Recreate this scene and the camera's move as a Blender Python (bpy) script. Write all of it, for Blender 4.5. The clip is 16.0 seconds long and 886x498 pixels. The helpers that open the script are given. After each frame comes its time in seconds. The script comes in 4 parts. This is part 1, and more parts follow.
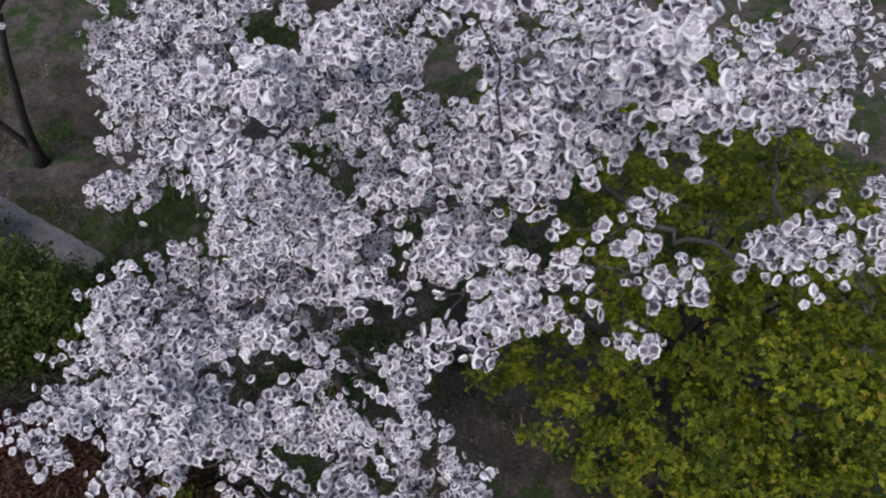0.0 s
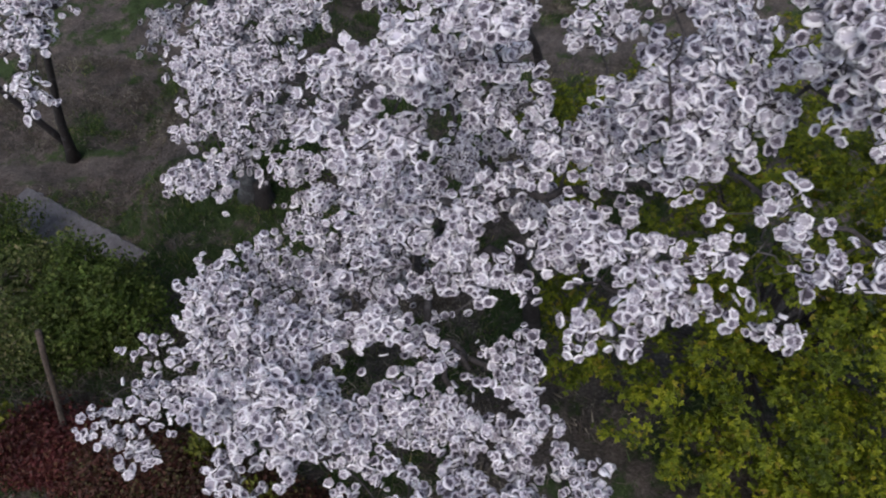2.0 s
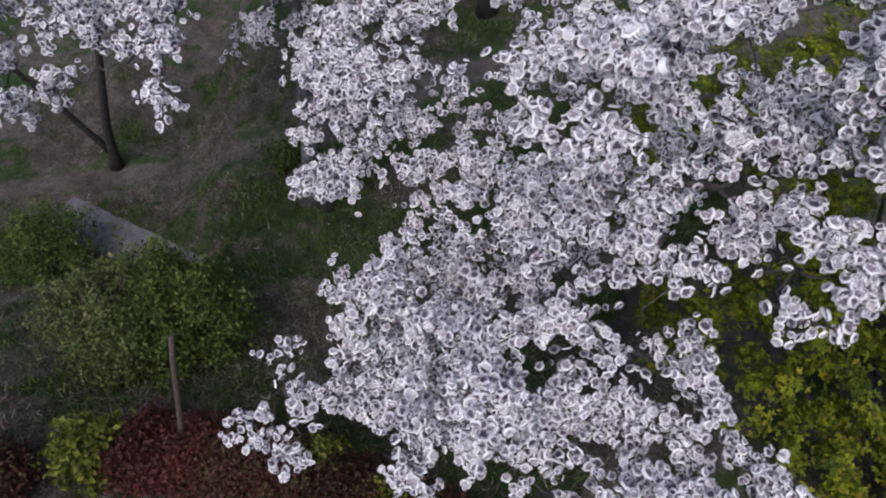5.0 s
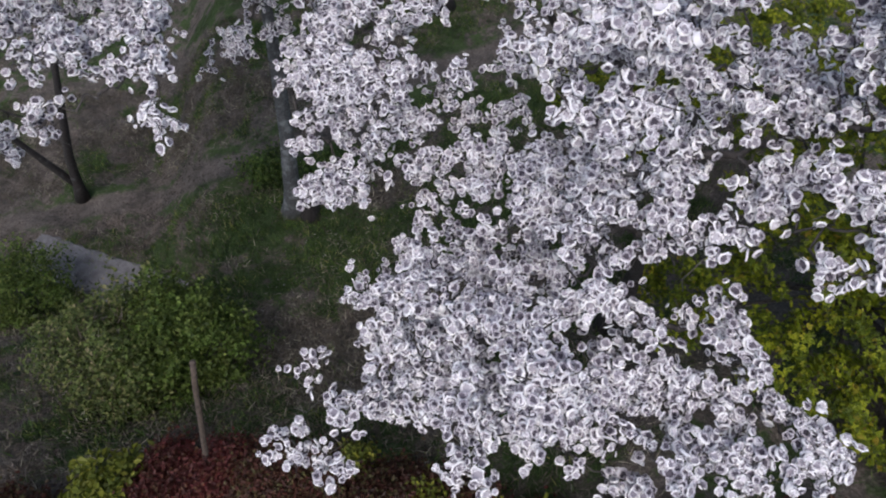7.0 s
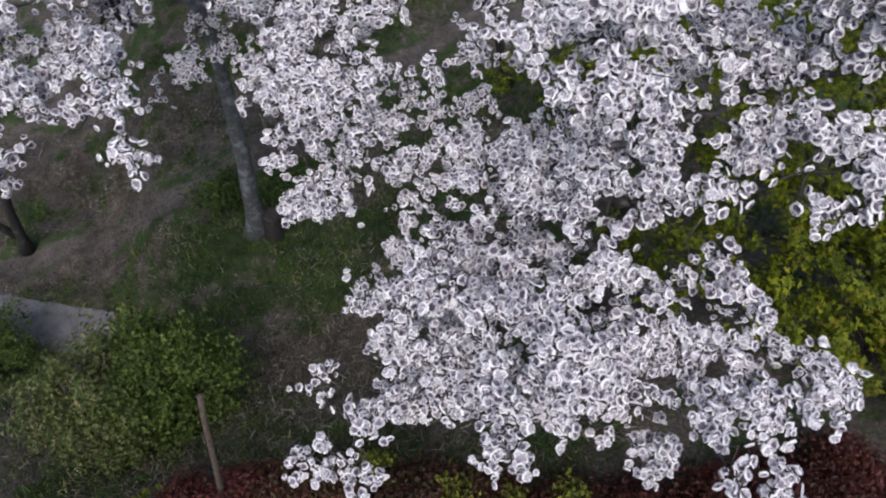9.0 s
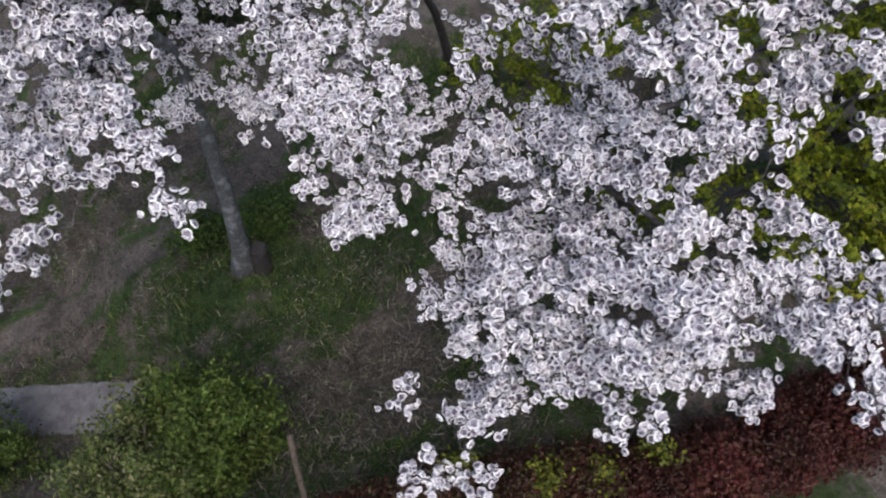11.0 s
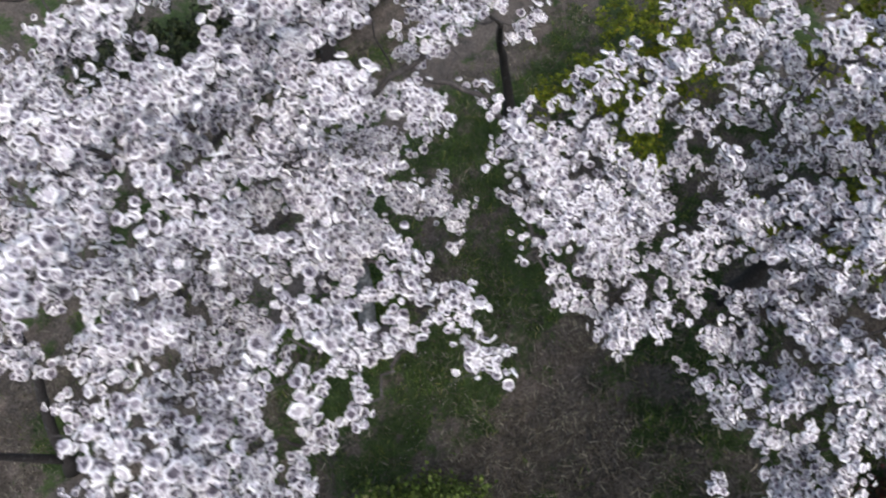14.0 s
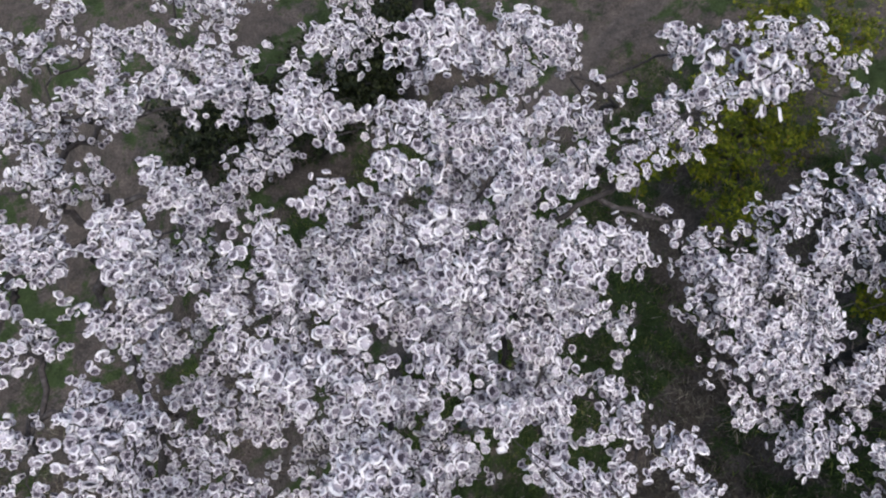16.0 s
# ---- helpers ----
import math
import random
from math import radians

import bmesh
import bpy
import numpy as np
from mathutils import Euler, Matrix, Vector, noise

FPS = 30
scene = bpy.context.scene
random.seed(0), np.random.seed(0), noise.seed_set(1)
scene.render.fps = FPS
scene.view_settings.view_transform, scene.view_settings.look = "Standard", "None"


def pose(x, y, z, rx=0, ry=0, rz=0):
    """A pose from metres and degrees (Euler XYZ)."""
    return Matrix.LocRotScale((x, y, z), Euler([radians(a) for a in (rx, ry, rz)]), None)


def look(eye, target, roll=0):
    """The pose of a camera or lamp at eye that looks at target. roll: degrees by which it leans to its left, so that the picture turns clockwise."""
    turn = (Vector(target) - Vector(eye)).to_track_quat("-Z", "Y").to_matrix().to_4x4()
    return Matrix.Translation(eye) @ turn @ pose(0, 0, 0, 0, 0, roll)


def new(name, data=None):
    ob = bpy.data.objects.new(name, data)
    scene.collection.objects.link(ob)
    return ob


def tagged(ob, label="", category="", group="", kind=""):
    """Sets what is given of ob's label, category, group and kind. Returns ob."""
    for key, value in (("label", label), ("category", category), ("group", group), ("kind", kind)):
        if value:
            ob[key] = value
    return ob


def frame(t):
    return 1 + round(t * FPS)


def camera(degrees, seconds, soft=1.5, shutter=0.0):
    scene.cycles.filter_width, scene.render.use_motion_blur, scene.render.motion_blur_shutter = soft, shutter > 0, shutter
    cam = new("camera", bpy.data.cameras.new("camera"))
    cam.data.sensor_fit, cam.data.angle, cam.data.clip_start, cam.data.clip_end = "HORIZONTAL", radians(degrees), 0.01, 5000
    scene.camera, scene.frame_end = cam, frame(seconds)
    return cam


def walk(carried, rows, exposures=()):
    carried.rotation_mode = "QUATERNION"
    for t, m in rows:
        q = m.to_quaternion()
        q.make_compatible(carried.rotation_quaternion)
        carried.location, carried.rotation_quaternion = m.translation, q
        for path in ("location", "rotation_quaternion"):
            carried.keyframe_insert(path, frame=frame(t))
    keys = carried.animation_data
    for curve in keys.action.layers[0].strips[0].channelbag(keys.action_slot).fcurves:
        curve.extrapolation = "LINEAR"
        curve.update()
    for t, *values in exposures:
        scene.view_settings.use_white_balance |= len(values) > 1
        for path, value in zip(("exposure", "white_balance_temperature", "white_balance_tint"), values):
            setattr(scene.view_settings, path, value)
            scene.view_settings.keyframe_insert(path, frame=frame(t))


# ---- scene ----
cam = camera(65.8, 16.0, soft=2.0, shutter=0.5)
METRES, EYE, TILT, LEAN, TURN = 8.0, 9.0, -61.0, 0.0, 0.0
EXPOSURES = [(0.0, 0.50, 6400, 12.5), (4.5, 0.60, 6390, 12.0), (7.5, 0.80, 6460, 9.5), (11.0, 0.98, 6560, 9.5), (13.0, 1.28, 6590, 7.5), (14.5, 1.02, 6550, 8.0), (16.0, 0.78, 6510, 10.5)]
ROWS = [
    (0.0, 0.0, 0.0, 0.0, 0.0, 0.0, -0.0),
    (0.5, -0.0157, 0.0066, -0.0034, -0.03, -0.03, 0.01),
    (1.0, -0.0351, 0.0119, -0.0058, -0.02, -0.01, -0.01),
    (1.5, -0.0579, 0.016, -0.0067, 0.06, -0.08, 0.0),
    (2.0, -0.0843, 0.0177, -0.0073, 0.1, -0.13, 0.03),
    (2.5, -0.1125, 0.0174, -0.0073, 0.14, -0.12, 0.04),
    (3.0, -0.1385, 0.0169, -0.0076, 0.18, -0.08, 0.04),
    (3.5, -0.1616, 0.0161, -0.0079, 0.11, -0.1, 0.25),
    (4.0, -0.1821, 0.0155, -0.0087, -0.01, -0.09, 0.5),
    (4.5, -0.2002, 0.0153, -0.0089, -0.15, -0.12, 0.86),
    (7.0, -0.2709, 0.0157, -0.0087, -3.95, -0.39, 7.5),
    (7.5, -0.28, 0.0157, -0.0075, -4.88, -0.56, 9.21),
    (8.0, -0.2879, 0.0157, -0.0065, -5.88, -0.77, 11.0),
    (10.5, -0.3969, 0.029, 0.0222, -14.34, -3.23, 23.79),
    (11.0, -0.4338, 0.0382, 0.0395, -16.27, -4.06, 26.45),
    (11.5, -0.4706, 0.0513, 0.0633, -18.17, -4.93, 29.03),
    (12.0, -0.506, 0.0676, 0.0946, -19.98, -5.87, 31.39),
    (12.5, -0.5384, 0.0879, 0.1324, -21.51, -6.66, 33.34),
    (13.0, -0.5689, 0.1115, 0.1774, -23.03, -7.56, 34.98),
    (13.5, -0.5946, 0.1344, 0.2279, -23.27, -7.8, 35.26),
    (14.0, -0.6188, 0.1474, 0.2873, -23.22, -7.81, 35.35),
    (14.5, -0.6421, 0.1628, 0.3468, -23.16, -7.73, 35.41),
    (15.0, -0.6637, 0.1782, 0.4069, -23.09, -7.7, 35.44),
    (15.5, -0.6827, 0.181, 0.4619, -22.87, -7.58, 35.47),
    (16.0, -0.6888, 0.1686, 0.4866, -22.71, -7.47, 35.49),
]
walk(cam, [(t, pose(0, 0, EYE, TILT, LEAN, TURN) @ pose(METRES * x, METRES * y, METRES * z, 90 + pitch, roll, yaw)) for t, x, y, z, yaw, pitch, roll in ROWS], EXPOSURES)

# ---- light: a dull overcast sky, the sun only a wide soft glow behind cloud ----
SUN_UP, SUN_ROUND = radians(62), radians(200)
world = bpy.data.worlds.new("overcast")
scene.world = world
world.use_nodes = True
sky = world.node_tree.nodes.new("ShaderNodeTexSky")
sky.sky_type, sky.sun_disc = "NISHITA", False
sky.sun_elevation, sky.sun_rotation = SUN_UP, SUN_ROUND
sky.dust_density, sky.air_density = 4.0, 1.5
back = world.node_tree.nodes["Background"]
back.inputs["Strength"].default_value = 0.085
world.node_tree.links.new(sky.outputs[0], back.inputs["Color"])
sun = new("sun", bpy.data.lights.new("sun", "SUN"))
sun.data.energy, sun.data.angle, sun.data.color = 1.0, radians(40), (1.0, 0.98, 0.97)
sun_from = Vector((math.sin(SUN_ROUND) * math.cos(SUN_UP), math.cos(SUN_ROUND) * math.cos(SUN_UP), math.sin(SUN_UP)))
sun.matrix_world = look(sun_from * 60, (0, 0, 0))
scene.view_settings.exposure = 0.0


# ---- materials ----
def material(name):
    m = bpy.data.materials.new(name)
    m.use_nodes = True
    nodes, links = m.node_tree.nodes, m.node_tree.links
    return m, nodes, links, nodes["Principled BSDF"]


def ramp(nodes, stops):
    r = nodes.new("ShaderNodeValToRGB")
    r.color_ramp.elements[0].position, r.color_ramp.elements[0].color = stops[0][0], (*stops[0][1], 1)
    r.color_ramp.elements[1].position, r.color_ramp.elements[1].color = stops[-1][0], (*stops[-1][1], 1)
    for p, c in stops[1:-1]:
        r.color_ramp.elements.new(p).color = (*c, 1)
    return r


def noise_node(nodes, links, scale, detail=4.0, rough=0.6):
    n = nodes.new("ShaderNodeTexNoise")
    n.inputs["Scale"].default_value, n.inputs["Detail"].default_value, n.inputs["Roughness"].default_value = scale, detail, rough
    p = nodes.new("ShaderNodeNewGeometry")
    links.new(p.outputs["Position"], n.inputs["Vector"])
    return n


def bump_node(nodes, links, source, bsdf, strength, distance):
    b = nodes.new("ShaderNodeBump")
    b.inputs["Strength"].default_value, b.inputs["Distance"].default_value = strength, distance
    links.new(source, b.inputs["Height"])
    links.new(b.outputs[0], bsdf.inputs["Normal"])


def mixed(nodes, links, factor, a, b, kind="MIX"):
    n = nodes.new("ShaderNodeMix")
    n.data_type, n.blend_type = "RGBA", kind
    for socket, value in ((n.inputs[0], factor), (n.inputs[6], a), (n.inputs[7], b)):
        if isinstance(value, bpy.types.NodeSocket):
            links.new(value, socket)
        elif isinstance(value, tuple):
            socket.default_value = (*value, 1)
        else:
            socket.default_value = value
    return n.outputs[2]


def leafy(name, stops, through_light=0.35, rough=0.5, patch=1.2, patch_colours=None, single=False):
    """A thin leaf or petal: colour differs from piece to piece and, more slowly, from place to place."""
    m, nodes, links, bsdf = material(name)
    if single:
        pick = nodes.new("ShaderNodeObjectInfo").outputs["Random"]
    else:
        pick = nodes.new("ShaderNodeNewGeometry").outputs["Random Per Island"]
    r = ramp(nodes, stops)
    links.new(pick, r.inputs[0])
    colour = r.outputs[0]
    if patch_colours:
        n = noise_node(nodes, links, patch, 3.0)
        pr = ramp(nodes, [(0.38, patch_colours[0]), (0.62, patch_colours[1])])
        links.new(n.outputs[0], pr.inputs[0])
        colour = mixed(nodes, links, 1.0, colour, pr.outputs[0], "MULTIPLY")
    links.new(colour, bsdf.inputs["Base Color"])
    bsdf.inputs["Roughness"].default_value = rough
    bsdf.inputs["Specular IOR Level"].default_value = 0.25
    t = nodes.new("ShaderNodeBsdfTranslucent")
    links.new(colour, t.inputs["Color"])
    mix = nodes.new("ShaderNodeMixShader")
    mix.inputs[0].default_value = through_light
    links.new(bsdf.outputs[0], mix.inputs[1])
    links.new(t.outputs[0], mix.inputs[2])
    links.new(mix.outputs[0], nodes["Material Output"].inputs["Surface"])
    return m


PETAL_STOPS = [(0.0, (0.74, 0.725, 0.79)), (0.35, (0.87, 0.86, 0.92)), (0.75, (0.93, 0.925, 0.965)), (1.0, (0.96, 0.955, 0.985))]
# Calyx and stamen tones, darkened to put the cup's shade into the colour.
SHADED_HEART_STOPS = [(0.0, (0.04, 0.034, 0.05)), (0.45, (0.11, 0.095, 0.125)), (0.75, (0.27, 0.245, 0.30)), (1.0, (0.66, 0.63, 0.71))]
# Inner petals painted greyer than the rim, standing in for shade there.
SHADED_BASE_STOPS = [(0.0, (0.42, 0.395, 0.46)), (0.4, (0.64, 0.61, 0.69)), (0.8, (0.82, 0.80, 0.87)), (1.0, (0.93, 0.92, 0.96))]
# Noise tint that paints dark creases onto the inner petals.
CRINKLE_SHADE = ((0.24, 0.215, 0.26), (1.05, 1.05, 1.05))
petal = leafy("petal", PETAL_STOPS, 0.2, 0.6, 70, ((0.92, 0.91, 0.93), (1.0, 1.0, 1.0)))
shaded_petal_base = leafy("shaded_petal_base", SHADED_BASE_STOPS, 0.2, 0.6, 75, CRINKLE_SHADE)
shaded_petal_base_one = leafy("shaded_petal_base_one", SHADED_BASE_STOPS, 0.2, 0.6, 75, CRINKLE_SHADE, single=True)
shaded_heart = leafy("shaded_heart", SHADED_HEART_STOPS, 0.15, 0.7)
shaded_heart_one = leafy("shaded_heart_one", SHADED_HEART_STOPS, 0.15, 0.7, single=True)
petal_one = leafy("petal_one", PETAL_STOPS, 0.2, 0.6, 70, ((0.92, 0.91, 0.93), (1.0, 1.0, 1.0)), single=True)
maple_leaf = leafy("maple_leaf", [(0.0, (0.042, 0.062, 0.005)), (0.6, (0.135, 0.18, 0.010)), (0.9, (0.25, 0.285, 0.018)), (1.0, (0.20, 0.15, 0.024))], 0.3, 0.5, 2.6, ((0.5, 0.56, 0.55), (1.2, 1.12, 0.95)))
bush_leaf = leafy("bush_leaf", [(0.0, (0.036, 0.060, 0.013)), (0.7, (0.092, 0.150, 0.028)), (1.0, (0.15, 0.19, 0.05))], 0.25, 0.55, 2.6, ((0.70, 0.64, 0.62), (1.0, 1.0, 1.0)))
scrub_leaf = leafy("scrub_leaf", [(0.0, (0.034, 0.048, 0.015)), (0.6, (0.088, 0.122, 0.032)), (0.9, (0.15, 0.16, 0.06)), (1.0, (0.24, 0.21, 0.12))], 0.2, 0.6, 2.6, ((0.72, 0.72, 0.7), (1.0, 1.0, 1.0)))
rust_leaf = leafy("rust_leaf", [(0.0, (0.030, 0.014, 0.011)), (0.5, (0.078, 0.025, 0.020)), (0.82, (0.060, 0.042, 0.020)), (1.0, (0.085, 0.078, 0.03))], 0.2, 0.5, 1.3, ((0.6, 0.6, 0.6), (1.0, 1.0, 1.0)))
red_leaf = leafy("red_leaf", [(0.0, (0.045, 0.012, 0.012)), (0.6, (0.10, 0.020, 0.022)), (1.0, (0.085, 0.04, 0.02))], 0.2, 0.5, 1.3, ((0.45, 0.55, 0.5), (1.0, 1.0, 1.0)))
gold_leaf = leafy("gold_leaf", [(0.0, (0.05, 0.068, 0.010)), (0.7, (0.12, 0.135, 0.018)), (1.0, (0.21, 0.21, 0.03))], 0.3, 0.5)
weed_leaf = leafy("weed_leaf", [(0.0, (0.022, 0.044, 0.010)), (0.7, (0.060, 0.108, 0.022)), (1.0, (0.11, 0.15, 0.035))], 0.25, 0.55, 3.0, ((0.6, 0.6, 0.6), (1.0, 1.0, 1.0)))
evergreen_leaf = leafy("evergreen_leaf", [(0.0, (0.010, 0.016, 0.008)), (0.7, (0.026, 0.038, 0.014)), (1.0, (0.055, 0.065, 0.022))], 0.15, 0.5, 2.0, ((0.6, 0.6, 0.6), (1.0, 1.0, 1.0)))
grass_blade = leafy("grass_blade", [(0.0, (0.030, 0.068, 0.020)), (0.7, (0.080, 0.145, 0.040)), (0.93, (0.13, 0.16, 0.05)), (1.0, (0.26, 0.26, 0.14))], 0.2, 0.6, 2.2, ((0.5, 0.56, 0.62), (1.35, 1.2, 0.95)))
straw = leafy("straw", [(0.0, (0.075, 0.063, 0.050)), (0.7, (0.16, 0.142, 0.113)), (1.0, (0.36, 0.335, 0.28))], 0.15, 0.7, 1.3, ((0.55, 0.55, 0.55), (1.1, 1.1, 1.1)))
dead_leaf = leafy("dead_leaf", [(0.0, (0.035, 0.027, 0.025)), (0.75, (0.085, 0.068, 0.063)), (1.0, (0.17, 0.145, 0.135))], 0.1, 0.7, 1.7, ((0.6, 0.6, 0.6), (1.0, 1.0, 1.0)))
fallen_petal = leafy("fallen_petal", [(0.0, (0.22, 0.2, 0.21)), (1.0, (0.5, 0.47, 0.5))], 0.1, 0.7)


def bark_material(name, dark, pale, patch, amount):
    m, nodes, links, bsdf = material(name)
    n = noise_node(nodes, links, 38, 6)
    r = ramp(nodes, [(0.35, dark), (0.7, pale)])
    links.new(n.outputs[0], r.inputs[0])
    n2 = noise_node(nodes, links, 7, 4)
    r2 = ramp(nodes, [(amount, (0, 0, 0)), (amount + 0.12, (1, 1, 1))])
    links.new(n2.outputs[0], r2.inputs[0])
    links.new(mixed(nodes, links, r2.outputs[0], r.outputs[0], patch), bsdf.inputs["Base Color"])
    bsdf.inputs["Roughness"].default_value = 0.85
    bump_node(nodes, links, n.outputs[0], bsdf, 0.7, 0.02)
    return m


dark_bark = bark_material("dark_bark", (0.012, 0.010, 0.011), (0.040, 0.035, 0.038), (0.065, 0.063, 0.07), 0.58)
pale_bark = bark_material("pale_bark", (0.040, 0.042, 0.048), (0.115, 0.122, 0.136), (0.18, 0.193, 0.215), 0.50)
twig_bark = bark_material("twig_bark", (0.030, 0.026, 0.027), (0.075, 0.066, 0.068), (0.12, 0.115, 0.12), 0.56)
stake_wood = bark_material("stake_wood", (0.04, 0.030, 0.025), (0.10, 0.075, 0.062), (0.16, 0.125, 0.105), 0.6)


def ground_material():
    m, nodes, links, bsdf = material("hillside")
    mid = noise_node(nodes, links, 5.0, 6, 0.7)
    fine = noise_node(nodes, links, 26.0, 8, 0.82)
    soil = ramp(nodes, [(0.3, (0.026, 0.022, 0.020)), (0.5, (0.098, 0.086, 0.080)), (0.72, (0.25, 0.222, 0.205))])
    links.new(fine.outputs[0], soil.inputs[0])
    turf = ramp(nodes, [(0.3, (0.016, 0.029, 0.012)), (0.55, (0.050, 0.078, 0.031)), (0.8, (0.14, 0.155, 0.075))])
    links.new(fine.outputs[0], turf.inputs[0])
    grit = ramp(nodes, [(0.3, (0.045, 0.039, 0.037)), (0.52, (0.112, 0.100, 0.095)), (0.75, (0.24, 0.22, 0.21))])
    links.new(fine.outputs[0], grit.inputs[0])

    def mask(name, source, gain):
        a = nodes.new("ShaderNodeAttribute")
        a.attribute_name = name
        add = nodes.new("ShaderNodeMath")
        add.operation = "MULTIPLY_ADD"
        links.new(source, add.inputs[0])
        add.inputs[1].default_value = gain
        links.new(a.outputs["Fac"], add.inputs[2])
        lim = nodes.new("ShaderNodeMapRange")
        lim.inputs["From Min"].default_value, lim.inputs["From Max"].default_value = 0.5 + gain * 0.5 - 0.12, 0.5 + gain * 0.5 + 0.12
        links.new(add.outputs[0], lim.inputs["Value"])
        return lim.outputs["Result"]

    colour = mixed(nodes, links, mask("turf", mid.outputs[0], 1.6), soil.outputs[0], turf.outputs[0])
    colour = mixed(nodes, links, mask("trail", mid.outputs[0], 0.8), colour, grit.outputs[0])
    tone = ramp(nodes, [(0.32, (0.52, 0.54, 0.56)), (0.68, (1.38, 1.33, 1.30))])
    drift = noise_node(nodes, links, 2.6, 7, 0.72)
    links.new(drift.outputs[0], tone.inputs[0])
    links.new(mixed(nodes, links, 1.0, colour, tone.outputs[0], "MULTIPLY"), bsdf.inputs["Base Color"])
    bsdf.inputs["Roughness"].default_value = 0.95
    bsdf.inputs["Specular IOR Level"].default_value = 0.15
    bump_node(nodes, links, fine.outputs[0], bsdf, 0.8, 0.05)
    return m


def slab_material():
    m, nodes, links, bsdf = material("path_stone")
    fine = noise_node(nodes, links, 70, 6, 0.7)
    mid = noise_node(nodes, links, 6, 5)
    r = ramp(nodes, [(0.3, (0.078, 0.075, 0.084)), (0.7, (0.17, 0.163, 0.182))])
    links.new(fine.outputs[0], r.inputs[0])
    r2 = ramp(nodes, [(0.35, (0.6, 0.6, 0.6)), (0.65, (1.15, 1.15, 1.15))])
    links.new(mid.outputs[0], r2.inputs[0])
    c = mixed(nodes, links, 1.0, r.outputs[0], r2.outputs[0], "MULTIPLY")
    links.new(c, bsdf.inputs["Base Color"])
    bsdf.inputs["Roughness"].default_value = 0.9
    bump_node(nodes, links, fine.outputs[0], bsdf, 0.5, 0.01)
    return m


hillside, path_stone = ground_material(), slab_material()

# ---- mesh helpers ----
rng = np.random.default_rng(7)


def mesh_of(name, verts, faces, materials, index=None, smooth=False):
    me = bpy.data.meshes.new(name)
    me.from_pydata(np.asarray(verts, float).tolist(), [], [list(f) for f in faces] if isinstance(faces, list) else faces.tolist())
    for m in materials:
        me.materials.append(m)
    if index is not None:
        me.polygons.foreach_set("material_index", np.asarray(index, np.int32))
    if smooth:
        me.polygons.foreach_set("use_smooth", np.ones(len(me.polygons), bool))
    me.update()
    return me


def child(name, me, parent, label=""):
    ob = new(name, me)
    ob.parent = parent
    return tagged(ob, label) if label else ob


def turns(ups, spin):
    """One rotation matrix for each up direction, spun about it."""
    z = ups / np.linalg.norm(ups, axis=1, keepdims=True)
    help_axis = np.where(np.abs(z[:, 2:3]) < 0.9, [[0.0, 0.0, 1.0]], [[1.0, 0.0, 0.0]])
    x = np.cross(help_axis, z)
    x /= np.linalg.norm(x, axis=1, keepdims=True)
    y = np.cross(z, x)
    c, s = np.cos(spin)[:, None], np.sin(spin)[:, None]
    return np.stack([x * c + y * s, y * c - x * s, z], axis=2)


def stamp(base, faces, index, rot, size, place):
    """Many copies of one small shape as one soup of faces."""
    v = np.einsum("nij,mj->nmi", rot, base) * size[:, None, None] + place[:, None, :]
    f = faces[None] + (np.arange(len(place)) * len(base))[:, None, None]
    return v.reshape(-1, 3), f.reshape(-1, faces.shape[1]), np.tile(index, len(place))


def tube(points, radii, sides=8, wobble=0.0):
    points = np.asarray(points, float)
    n = len(points)
    along = np.gradient(points, axis=0)
    rot = turns(along, np.zeros(n))
    angles = np.arange(sides) * 2 * np.pi / sides
    ring = np.stack([np.cos(angles), np.sin(angles), 0 * angles], 1)
    r = np.asarray(radii, float)[:, None] * (1 + wobble * rng.normal(size=(n, sides)))
    v = points[:, None] + np.einsum("nij,mj->nmi", rot, ring) * r[:, :, None]
    v = v.reshape(-1, 3)
    faces = []
    for i in range(n - 1):
        for j in range(sides):
            k = (j + 1) % sides
            faces.append((i * sides + j, i * sides + k, (i + 1) * sides + k, (i + 1) * sides + j))
    faces.append(tuple(range(sides))[::-1])
    faces.append(tuple((n - 1) * sides + j for j in range(sides)))
    return v, faces


def curve_points(a, b, lift, n):
    t = np.linspace(0, 1, n)[:, None]
    mid = (a + b) / 2 + np.array([0, 0, lift])
    return (1 - t) ** 2 * a + 2 * t * (1 - t) * mid + t ** 2 * b


# ---- the hillside ----
def ease(a, b, v):
    t = np.clip((v - a) / (b - a), 0, 1)
    return t * t * (3 - 2 * t)


PATH_A, PATH_B, PATH_Z = np.array([-8.55, 6.80]), np.array([-5.66, 5.02]), (-1.72, -1.0)
PATH_LONG = float(np.linalg.norm(PATH_B - PATH_A))
PATH_WAY = (PATH_B - PATH_A) / PATH_LONG


